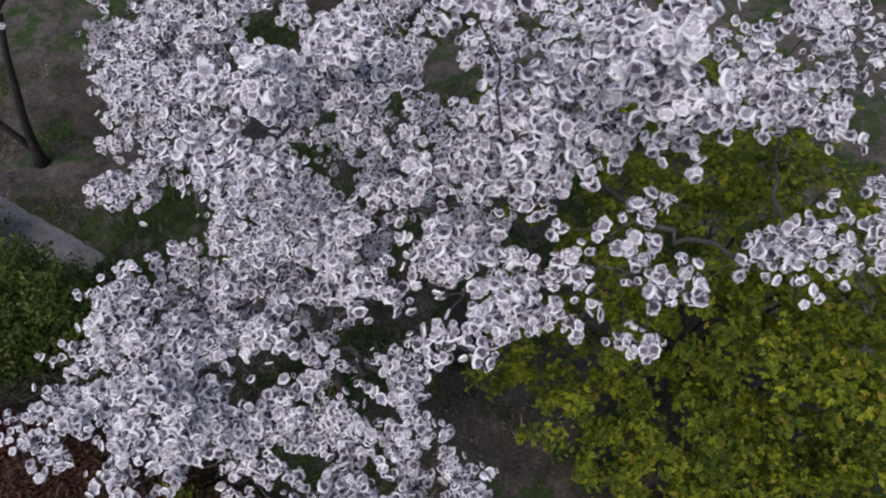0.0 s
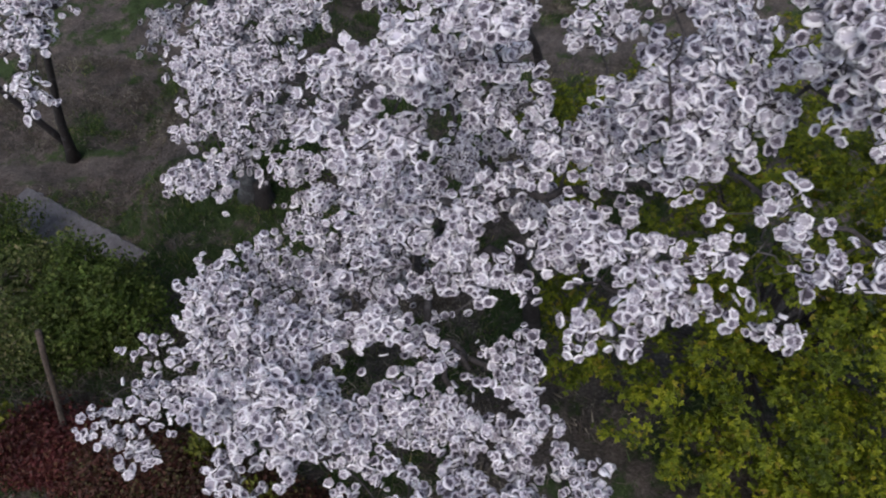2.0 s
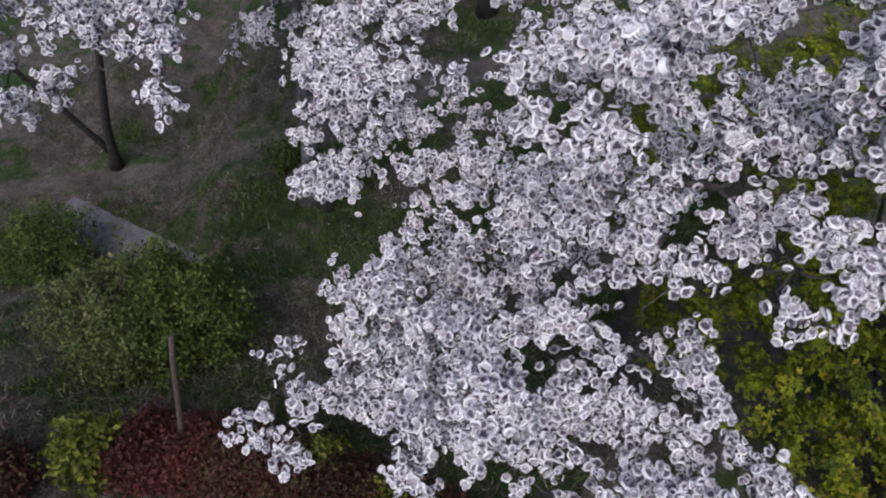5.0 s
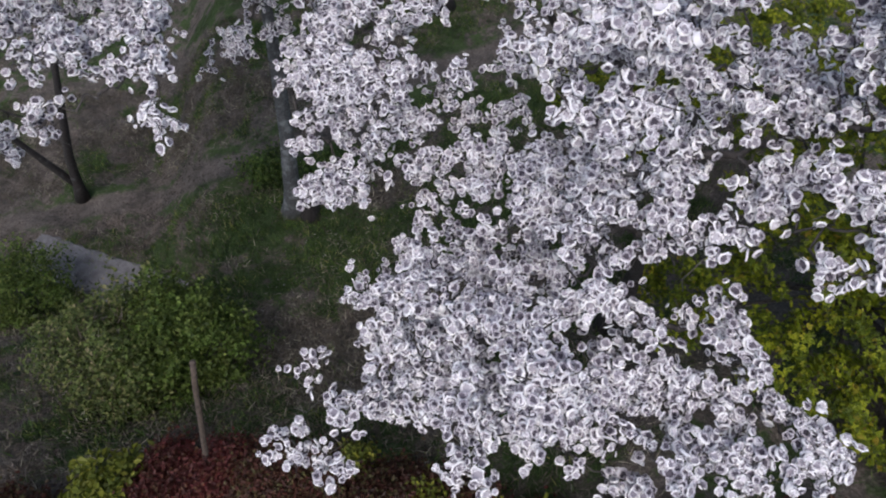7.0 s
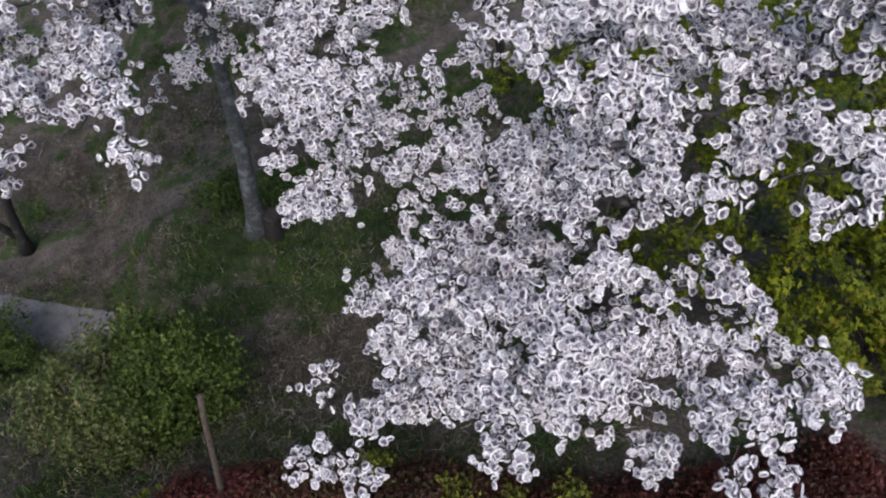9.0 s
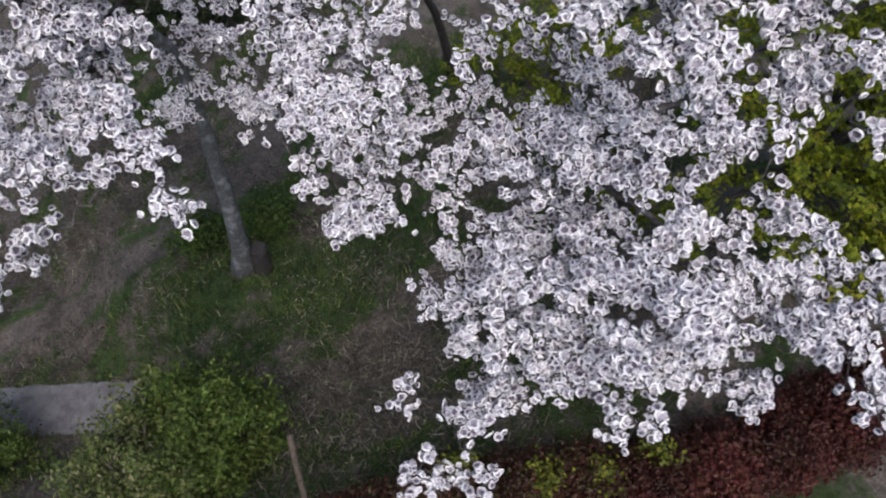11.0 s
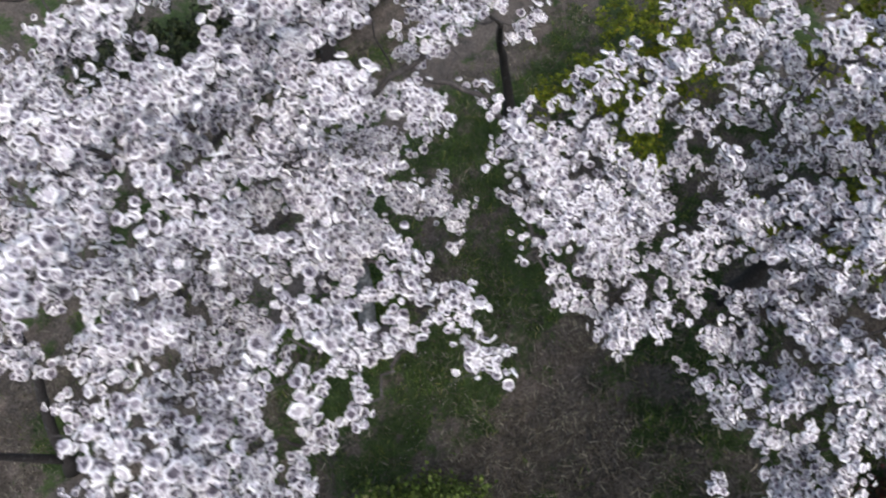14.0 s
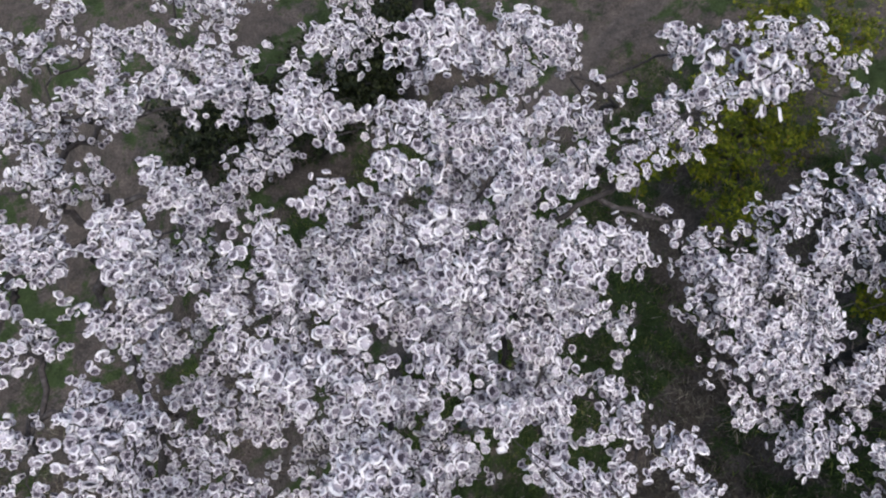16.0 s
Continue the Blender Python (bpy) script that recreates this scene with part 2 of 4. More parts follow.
def ground_z(x, y):
    x, y = np.asarray(x, float), np.asarray(y, float)
    z = np.interp(y, [-8, 0, 1.2, 2.0, 2.9, 3.6, 5.6, 8, 12, 30], [4.2, 2.75, 2.45, 2.0, 1.05, 0.55, 0.2, -0.3, -0.9, -2.5])
    z = z - 1.6 * ease(-4.8, -6.6, x) * ease(3.2, 5.8, y)
    # the grey path lies on a level shelf cut along the bank
    t = np.clip(((x - PATH_A[0]) * PATH_WAY[0] + (y - PATH_A[1]) * PATH_WAY[1]) / PATH_LONG, 0, 1)
    away = np.hypot(x - PATH_A[0] - t * PATH_LONG * PATH_WAY[0], y - PATH_A[1] - t * PATH_LONG * PATH_WAY[1])
    shelf = ease(0.95, 0.5, away)
    z = z * (1 - shelf) + (PATH_Z[0] + (PATH_Z[1] - PATH_Z[0]) * t) * shelf
    return z + (1 - shelf) * 0.05 * np.sin(x * 2.1 + y * 1.3) + (1 - shelf) * 0.04 * np.sin(x * 3.7 - y * 2.9)


TRAIL = np.array([(-14, 6.5), (-9.0, 7.5), (-7.6, 7.68), (-6.5, 7.62), (-5.1, 6.98), (-4.4, 6.85), (-3.3, 7.3), (-1.6, 8.5), (0.0, 9.1), (1.0, 9.5), (5, 9.9), (12, 9.8)])


def from_trail(x, y):
    p = np.stack([x, y], -1)[..., None, :]
    a, b = TRAIL[:-1], TRAIL[1:]
    t = np.clip(((p - a) * (b - a)).sum(-1) / ((b - a) ** 2).sum(-1), 0, 1)[..., None]
    return np.linalg.norm(p - (a + t * (b - a)), axis=-1).min(-1)


def axis(lo, hi, step, reach):
    inner = np.arange(lo, hi, step)
    out = step * 1.25 ** np.arange(1, 40)
    out = np.cumsum(out)
    out = out[out < reach]
    return np.concatenate([lo - out[::-1], inner, inner[-1] + out])


gx, gy = axis(-11, 7, 0.1, 400), axis(-3, 14, 0.1, 400)
X, Y = np.meshgrid(gx, gy)
Z = ground_z(X, Y) + 0.025 * rng.normal(size=X.shape)
nx, ny = len(gx), len(gy)
cell = (np.arange(ny - 1)[:, None] * nx + np.arange(nx - 1)).reshape(-1)
ground_mesh = mesh_of("ground", np.stack([X, Y, Z], -1).reshape(-1, 3), np.stack([cell, cell + 1, cell + nx + 1, cell + nx], 1), [hillside], smooth=True)


LATTICE = np.random.default_rng(21).uniform(-1, 1, (64, 64))


def lattice_noise(x, y):
    i, j = np.floor(x).astype(int), np.floor(y).astype(int)
    u, w = ease(0, 1, x - i), ease(0, 1, y - j)
    at = lambda p, q: LATTICE[p % 64, q % 64]
    return (at(i, j) * (1 - u) + at(i + 1, j) * u) * (1 - w) + (at(i, j + 1) * (1 - u) + at(i + 1, j + 1) * u) * w


def patches(x, y):
    """Uneven growth, from about -1 to 1, in tufts and drifts of several sizes."""
    x, y = np.asarray(x, float), np.asarray(y, float)
    return 0.6 * lattice_noise(x * 1.1 + y * 0.4 + 7.3, y * 1.2 - x * 0.3 + 2.1) + 0.5 * lattice_noise(x * 2.7 - y * 0.9 + 30.2, y * 2.9 + x * 0.8 + 11.7) + 0.4 * lattice_noise(x * 6.3 + y * 2.0, y * 6.8 - x * 2.2 + 5.5)


def turf_at(x, y):
    lush = np.exp(-(((x + 4.6) / 1.5) ** 2 + ((y - 6.3) / 0.9) ** 2)) + 0.9 * np.exp(-(((x + 2.9) / 1.3) ** 2 + ((y - 4.5) / 0.8) ** 2))
    lush = lush + 0.7 * np.exp(-(((x + 1.2) / 1.0) ** 2 + ((y - 3.2) / 0.7) ** 2)) + 0.7 * np.exp(-(((x - 0.5) / 3.5) ** 2 + ((y - 8.0) / 0.6) ** 2))
    lush = lush + 0.8 * np.exp(-(((x + 1.0) / 1.3) ** 2 + ((y - 6.3) / 0.9) ** 2))
    bare = np.exp(-(((x + 2.7) / 0.8) ** 2 + ((y - 3.4) / 0.45) ** 2)) + np.exp(-(((x + 1.1) / 0.7) ** 2 + ((y - 3.9) / 0.35) ** 2))
    return np.clip(0.40 + 0.54 * lush - 0.7 * bare + 0.62 * patches(x, y), 0, 1)


for key, values in (("turf", turf_at(X, Y)), ("trail", np.clip(1.1 - from_trail(X, Y) / 0.44, 0, 1))):
    att = ground_mesh.attributes.new(key, "FLOAT", "POINT")
    att.data.foreach_set("value", values.reshape(-1).astype(np.float32))
ground = tagged(new("ground", ground_mesh), "dark grassy hillside with bare soil, dry grass and a worn dirt trail", "ground", kind="structure")

# ---- small shapes for leaves, blades and blossoms ----
LEAF = np.array([(0, 0, 0), (0.32, 0.5, 0.10), (0, 1.0, -0.05), (-0.32, 0.5, 0.10)]), np.array([(0, 1, 2), (0, 2, 3)])
BLADE = np.array([(-0.05, 0, 0), (0.05, 0, 0), (0.03, 0.12, 0.55), (0.0, 0.42, 1.0), (-0.03, 0.12, 0.55)]), np.array([(0, 1, 2), (0, 2, 4), (4, 2, 3)])


def lobed_leaf(lobes=3):
    v, f = [(0, 0, 0)], []
    for i in range(lobes):
        a = (i - (lobes - 1) / 2) * radians(52)
        reach = 1.0 - 0.13 * abs(i - (lobes - 1) / 2)
        k = len(v)
        for da, r, dz in ((-0.40, 0.62, 0.05), (0.0, reach, -0.1), (0.40, 0.62, 0.05)):
            v.append((math.sin(a + da) * r, math.cos(a + da) * r, dz))
        f += [(0, k + 2, k + 1), (0, k, k + 1)]
        f[-2] = (0, k + 1, k + 2)
    return np.array(v, float), np.array(f)


MAPLE = lobed_leaf()


def cup(r, n, rings, at=(0, 0, 0), tip=(0, 0, 1), scale=1.0, ragged=0.05, notch=0.0):
    """One flower: a lobed rim, then inner petals and centre coloured with the cup's shade."""
    rim, lip, mouth = rings
    reach, lift = 1 + r.normal(0, ragged, n), r.normal(0, ragged * 1.6, n)
    reach[::2] *= 1 - notch
    lift[::2] -= notch * 0.6
    v, f, idx = [], [], []
    turn0 = r.uniform(0, 6.28)
    for rad, z, wild in ((*rim, 1.0), (*lip, 0.7), (*mouth, 0.0)):
        for i in range(n):
            a = turn0 + (i + 0.3 * r.uniform(-0.5, 0.5)) * 2 * math.pi / n
            rr = rad * (1 + (reach[i] - 1) * wild) * (1 if wild else r.uniform(0.6, 1.25))
            v.append((math.cos(a) * rr, math.sin(a) * rr, z + lift[i] * wild))
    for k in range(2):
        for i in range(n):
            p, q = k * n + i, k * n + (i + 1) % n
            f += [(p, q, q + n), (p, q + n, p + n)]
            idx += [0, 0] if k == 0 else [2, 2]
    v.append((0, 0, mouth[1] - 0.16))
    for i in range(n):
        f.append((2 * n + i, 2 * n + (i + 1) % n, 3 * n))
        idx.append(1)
    turn = turns(np.array([tip], float), np.array([0.0]))[0]
    return np.array(v) @ turn.T * scale + np.array(at), np.array(f), np.array(idx)


def joined(parts):
    n, V, F, I = 0, [], [], []
    for v, f, i in parts:
        V.append(v), F.append(f + n), I.append(i)
        n += len(v)
    return np.concatenate(V), np.concatenate(F), np.concatenate(I)


# Rim, lip, mouth; the mouth edges the dark-painted centre, so it is wide.
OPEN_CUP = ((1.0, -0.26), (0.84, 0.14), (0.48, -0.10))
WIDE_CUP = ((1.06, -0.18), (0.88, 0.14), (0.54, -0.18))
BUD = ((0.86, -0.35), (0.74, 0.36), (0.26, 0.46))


def blossom_shape(kind, seed):
    """A single open five-petalled flower, a wide one, a half-shut one, or two or three small ones on one stalk."""
    r = np.random.default_rng(seed)
    if kind == "open":
        return cup(r, 10, OPEN_CUP, notch=0.14)
    if kind == "wide":
        return cup(r, 10, WIDE_CUP, ragged=0.08, notch=0.10)
    if kind == "bud":
        return cup(r, 7, BUD)
    spread = [(0.46, 0.10, 0.0), (-0.40, 0.34, 0.12), (-0.12, -0.46, -0.08)][:2 if kind == "pair" else 3]
    return joined([cup(r, 7, OPEN_CUP, at, (at[0] * 1.1, at[1] * 1.1, 0.9), 0.66 + r.uniform(-0.06, 0.1), 0.07, 0.08) for at in spread])


BLOSSOMS = [blossom_shape(k, i + 1) for i, k in enumerate(("open", "open", "wide", "bud", "pair", "three"))]
COMMON = np.array([0.29, 0.27, 0.23, 0.04, 0.11, 0.06])
BLOSSOM_SIZE = 0.0315
blossom_meshes = [mesh_of("blossom", b[0] * BLOSSOM_SIZE, b[1], [petal_one, shaded_heart_one, shaded_petal_base_one], b[2], True) for b in BLOSSOMS]


# ---- cherry trees ----
def spray_blossoms(centre, size, flat, count, root):
    """Twigs that fan out from a spray's root, and the blossoms strung along them."""
    twigs = max(4, int(count / 8))
    d = rng.normal(size=(twigs, 3))
    d /= np.linalg.norm(d, axis=1, keepdims=True)
    d[:, 2] = d[:, 2] * flat + 0.05
    reach = size * rng.uniform(0.55, 1.12, (twigs, 1))
    tips = centre + d * reach
    tips[:, 2] -= 0.16 * (np.linalg.norm(d[:, :2], axis=1) * reach[:, 0]) ** 2 / size
    lines, spots, ups = [], [], []
    base = centre * 0.8 + root * 0.2
    for tip in tips:
        bare = rng.uniform() < 0.07
        if bare:
            tip = centre + (tip - centre) * 1.5
        p = curve_points(base, tip, 0.06 * size + 0.02, 6)
        p[1:-1] += rng.normal(0, 0.025, (4, 3))
        lines.append(p)
        k = max(3, int(round(count / twigs * rng.uniform(0.6, 1.4))))
        s = np.sort(rng.uniform(0.22, 0.62 if bare else 1.03, k)) * 5
        i = np.clip(s.astype(int), 0, 4)
        q = p[i] + (p[i + 1] - p[i]) * (s - i)[:, None]
        off = rng.normal(0, 0.030, (k, 3))
        spots.append(q + off)
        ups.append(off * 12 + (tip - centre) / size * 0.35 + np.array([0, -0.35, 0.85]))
    return lines, np.concatenate(spots), np.concatenate(ups)


def cherry_tree(base, trunk_pts, trunk_r, sprays, bark, label, density=1.0, singles=300, stem=None):
    base = np.array(base, float)
    tree = tagged(new("cherry_tree"), label, "tree", "flowering cherry trees")
    tree.location = base
    trunk_pts = np.array(trunk_pts, float)
    s = np.linspace(0, len(trunk_pts) - 1, 14)
    smooth_pts = np.stack([np.interp(s, range(len(trunk_pts)), trunk_pts[:, i]) for i in range(3)], 1)
    smooth_pts[2:-1, :2] += rng.normal(0, 0.008, (11, 2))
    radii = trunk_r * (1 - 0.62 * np.linspace(0, 1, 14)) * (1 + 0.7 * np.exp(-np.linspace(0, 14, 14)))
    v, f = tube(smooth_pts - base, radii, 14, 0.04)
    child("trunk", mesh_of("trunk", v, f, [bark], smooth=True), tree)
    if stem:
        p = curve_points(smooth_pts[1], np.array(stem, float), 0.25, 10)
        v, f = tube(p - base, np.linspace(trunk_r * 0.85, trunk_r * 0.16, 10), 12, 0.04)
        child("stem", mesh_of("stem", v, f, [bark], smooth=True), tree)
    # limbs: each spray hangs on the nearest point of what has grown so far
    nodes = [(p, -1) for p in smooth_pts[8:]]
    top = smooth_pts[-1]
    rows = sorted(sprays, key=lambda r: np.linalg.norm(np.array(r[:3]) - top))
    links, load = [], {}
    for row in rows:
        c = np.array(row[:3], float)
        c_root = c - np.array([0, 0, 0.12])
        best = min(range(len(nodes)), key=lambda i: np.linalg.norm(nodes[i][0] - c_root) + 0.25 * max(0, np.linalg.norm(nodes[i][0] - top) - np.linalg.norm(c_root - top) + 0.3) + max(0, nodes[i][0][2] - c_root[2]) * 0.3)
        start = nodes[best][0]
        p = curve_points(start, c_root, 0.10 * np.linalg.norm(c_root - start), 7)
        p[1:-1] += rng.normal(0, 0.03, (5, 3))
        k = len(links)
        links.append((p, nodes[best][1]))
        for q in p[3:]:
            nodes.append((q, k))
        j, bears = k, row[3] ** 2 / 0.09 * (row[4] if len(row) > 4 else 1.0)
        while j >= 0:
            load[j] = load.get(j, 0) + bears
            j = links[j][1]
    made = []
    for k, (p, up) in enumerate(links):
        r0, r1 = 0.0056 * load[k] ** 0.48 + 0.002, 0.0050 * max(0.2, load[k] - 1) ** 0.48
        v, f = tube(p - base, np.linspace(r0, r1, 7), 7, 0.05)
        child("limb", mesh_of("limb", v, f, [twig_bark], smooth=True), tree)
        made.append(p[-1])
    order = np.argsort([-r[2] for r in rows])
    left = singles
    for k in order:
        row = rows[k]
        c, size = np.array(row[:3], float), row[3]
        count = max(8, int(density * 1200 * size ** 2 * (row[4] if len(row) > 4 else 1.0)))
        lines, spots, ups = spray_blossoms(c, size, 0.62, count, made[k])
        tv, tf, n0 = [], [], 0
        for line in lines:
            v, f = tube(line - base, np.linspace(0.006, 0.0025, 6), 3)
            tv.append(v)
            tf += [tuple(i + n0 for i in q) for q in f]
            n0 += len(v)
        twigs = mesh_of("twig_tangle", np.concatenate(tv), tf, [twig_bark])
        n = len(spots)
        kind = rng.choice(6, n, p=COMMON)
        scale = rng.normal(1.0, 0.20, n).clip(0.6, 1.35)
        spin = rng.uniform(0, 6.28, n)
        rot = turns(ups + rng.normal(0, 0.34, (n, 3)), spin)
        take = min(left, n // 2, 40)
        left -= take
        alone = np.zeros(n, bool)
        alone[np.argsort(-spots[:, 2])[:take]] = True
        V, F, I, n0 = [], [], [], 0
        for b in range(6):
            m = (kind == b) & ~alone
            if m.any():
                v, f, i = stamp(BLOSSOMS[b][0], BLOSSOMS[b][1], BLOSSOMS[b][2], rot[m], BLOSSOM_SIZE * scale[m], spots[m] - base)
                V.append(v), F.append(f + n0), I.append(i)
                n0 += len(v)
        spray = child("blossom_spray", mesh_of("blossom_spray", np.concatenate(V), np.concatenate(F), [petal, shaded_heart, shaded_petal_base], np.concatenate(I), True), tree, "white and faint pink cherry blossom")
        spray["kind"] = "stuff"
        child("twig_tangle", twigs, spray, "thin dark twigs")["kind"] = "stuff"
        for i in np.flatnonzero(alone):
            ob = child("blossom", blossom_meshes[kind[i]], spray)
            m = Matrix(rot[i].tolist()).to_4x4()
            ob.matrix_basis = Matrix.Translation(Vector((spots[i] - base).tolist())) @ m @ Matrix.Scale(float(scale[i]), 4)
    return tree


def sized(points, size, fill=1.0):
    return [(*p, size, fill) for p in points]


def filled(centre, radii, count, size, taken, gap):
    """More sprays strewn through one part of a crown, clear of those that are there."""
    got, tries = [], 0
    while len(got) < count and tries < 4000:
        tries += 1
        p = np.array(centre) + rng.uniform(-1, 1, 3) * np.array(radii)
        if ((p - centre) / np.array(radii) ** 1.0 @ ((p - centre) / np.array(radii))) < 1 and all(np.linalg.norm(p - np.array(q[:3])) > gap for q in taken + got):
            got.append((*p, size))
    return got


# the near tree: a high crown over the shrubs and long low boughs that hang downhill
NEAR_AIRY_A = sized([
    (-2.93, 1.24, 3.94), (-2.89, 1.82, 3.9), (-2.78, 1.41, 4.2), (-2.76, 0.98, 4), (-2.26, 2.52, 3.81), (-2.1, 1.46, 4.83), (-2.09, 2.39, 3.86), (-2.01, 1.85, 4.21), (-1.93, 1.05, 4.58), (-1.8, 1.47, 3.89), (-1.71, 2.73, 4.19), (-1.71, 2.55, 3.97), (-1.68, 1.4, 4.31), (-1.42, 2.32, 4.84), (-1.32, 0.88, 4.53), (-1.1, 1.94, 5.12), (-1.09, 1.81, 5.41), (-1.07, 3.9, 3.73), (-1.05, 1.29, 4.29), (-0.96, 0.2, 5.37), (-0.95, 0.8, 4.85), (-0.9, 4.33, 4.5), (-0.82, 1.6, 4.31), (-0.75, 1.75, 4.65), (-0.74, 1.8, 5.24), (-0.72, 3.26, 5.92), (-0.63, 3.28, 4.71)], 0.27, 0.24)
NEAR_AIRY_B = sized([
    (-0.58, 3.53, 4.98), (-0.57, 1.77, 5.19), (-0.53, 1.68, 5.45), (-0.43, 3.53, 5.53), (-0.4, 1.45, 4.8), (-0.38, 2.61, 3.59), (-0.27, 3.67, 4.33), (-0.2, 2.5, 6.1), (-0.13, 1.09, 4.7), (-0.01, 3.79, 4.45), (0.2, 2.2, 5.7), (0.3, 2.35, 6.6), (0.33, 1.75, 6.65), (0.66, 1.33, 5.83), (0.75, 2.67, 5.56), (0.79, 1.55, 6.31), (0.79, 3.35, 5.96), (0.86, 3.21, 5.3), (0.96, 1.34, 5.54), (0.97, 1.25, 6.27), (1.1, 1.55, 5.95), (1.14, 2.04, 5.74), (1.52, 1.45, 6.28), (1.95, 1.8, 6), (2.03, 2.53, 6.06), (2.35, 1.92, 5.75)], 0.27, 0.24)
NEAR_LOOSE_A = sized([
    (-3.12, 1.32, 3.95), (-2.55, 1.4, 4.35), (-2.4, 2.25, 4.31), (-2.35, 1.95, 4.1), (-2.33, 1.99, 4.57), (-2.29, 1.63, 4.64), (-2.28, 2.23, 3.53), (-2.28, 1.33, 4.16), (-2.2, 1.6, 3.95), (-2.17, 3.59, 4.21), (-2.05, 2.65, 4.05), (-1.95, 1.05, 5.33), (-1.93, 2.13, 4.71), (-1.9, 1.45, 5.05), (-1.88, 0.75, 4.71), (-1.88, 2.5, 3.98), (-1.82, 1.76, 4.82), (-1.81, 0.91, 5.09), (-1.8, 2.95, 4.05), (-1.7, 3.24, 4.53), (-1.66, 1.41, 5.21), (-1.55, 4.08, 4.27), (-1.52, 3.05, 4.31), (-1.52, 1.99, 4.32), (-1.51, 2.63, 4.77), (-1.5, 1.9, 4.85), (-1.46, 2.57, 4.08), (-1.42, 3.94, 4.07), (-1.25, 2.55, 6.15), (-1.24, 2.06, 6.28), (-1.2, 0.91, 4.72), (-1.15, 2, 4.75)], 0.27, 0.58)
NEAR_LOOSE_B = sized([
    (-1.09, 2.84, 4.07), (-1.05, 2.51, 4.01), (-1.01, 3.87, 4.74), (-1, 2.55, 5), (-0.93, 2.14, 5.05), (-0.93, 3.68, 5.25), (-0.91, 2.48, 4.68), (-0.9, 1.95, 5.45), (-0.9, 2.23, 5.34), (-0.9, 3.9, 4.15), (-0.8, 0.45, 5.1), (-0.79, 0.99, 4.75), (-0.78, 3.08, 4.03), (-0.74, 2.41, 5.22), (-0.74, 1.4, 4.99), (-0.7, 2.74, 5.92), (-0.66, 4.03, 5.28), (-0.62, 3.77, 4.56), (-0.6, 0.86, 4.66), (-0.55, 3.59, 3.91), (-0.55, 0.65, 4.7), (-0.54, 4.03, 5.1), (-0.53, 2.91, 4.92), (-0.49, 0.1, 4.75), (-0.46, 2.47, 6.07), (-0.4, 1.65, 5.65), (-0.4, 2.2, 5.6), (-0.34, 3.38, 5.44), (-0.31, 3.41, 4.53), (-0.31, 3.37, 3.95), (-0.27, 1, 4.66), (-0.23, 1.14, 5.06)], 0.27, 0.58)
NEAR_LOOSE_C = sized([
    (-0.2, 2.95, 4.3), (-0.17, 0.79, 4.48), (-0.15, 1.4, 4.95), (-0.13, 3.98, 5.25), (-0.13, 3.51, 4.83), (-0.07, 2.18, 5.97), (-0.07, 3.5, 3.67), (0.05, 2.72, 4.53), (0.05, 0.8, 4.7), (0.05, 1.25, 5.8), (0.1, 1.57, 6.03), (0.2, 2.15, 6.35), (0.24, 1.85, 5.7), (0.24, 3.27, 5.74), (0.25, 3.28, 3.7), (0.35, 1.95, 6.1), (0.43, 3.4, 5.74), (0.54, 1.53, 5.96), (0.66, 3.33, 5.03), (0.68, 3.48, 3.96), (0.95, 2.13, 6.63), (1.01, 2.95, 5.94), (1.05, 1.85, 6.75), (1.67, 1.8, 5.71), (1.96, 3.5, 5.68), (1.97, 2.36, 6.22), (2.05, 2.8, 6.35), (2.24, 2.12, 5.31), (2.25, 2.75, 6.4), (2.5, 2.94, 5.75), (2.7, 2.1, 5.2)], 0.27, 0.58)
NEAR_FULL_A = sized([
    (-2.4, 1.58, 3.81), (-2.1, 1.3, 4.6), (-2.1, 1.85, 4.95), (-1.9, 1.5, 4.63), (-1.86, 2.03, 4), (-1.75, 1.23, 4.61), (-1.59, 1.57, 4.97), (-1.58, 2.29, 4.28), (-1.57, 0.94, 4.88), (-1.5, 1, 5.45), (-1.45, 1.4, 5.2), (-1.37, 3.12, 4.55), (-1.3, 1.1, 5.1), (-1.18, 2.37, 4.99), (-1.1, 2.24, 4.3), (-1.1, 1.55, 5.2), (-1.07, 2.81, 4.76), (-1.01, 1.13, 4.88), (-0.95, 2, 6.3), (-0.94, 2.21, 6.6), (-0.92, 0.57, 4.37), (-0.79, 2.53, 6.28), (-0.77, 2.95, 5.84), (-0.63, 1.09, 4.81), (-0.56, 1.92, 5.55)], 0.27, 1.66)
NEAR_FULL_B = sized([
    (-0.52, 2.72, 4.12), (-0.45, 2.48, 6.58), (-0.44, 2.52, 6.25), (-0.38, 4.52, 5), (-0.33, 0.52, 4.8), (-0.05, 1.86, 5.64), (-0.01, 3.07, 4.85), (0.12, 0.55, 4.8), (0.17, 2.1, 7.31), (0.21, 2.25, 5.95), (0.3, 1.4, 5.9), (0.32, 3.03, 5.04), (0.37, 1.98, 6.63), (0.5, 2.9, 5.5), (0.52, 1.95, 6.38), (0.6, 2.4, 6.3), (0.63, 2.34, 6.62), (0.72, 1.79, 7.28), (0.75, 2.05, 6.45), (0.85, 1.75, 7.05), (0.98, 3.33, 6.02), (1.51, 2.29, 6.53), (2.05, 2.78, 5.77), (2.28, 3.24, 6.11), (2.91, 2.43, 5.39)], 0.27, 1.66)
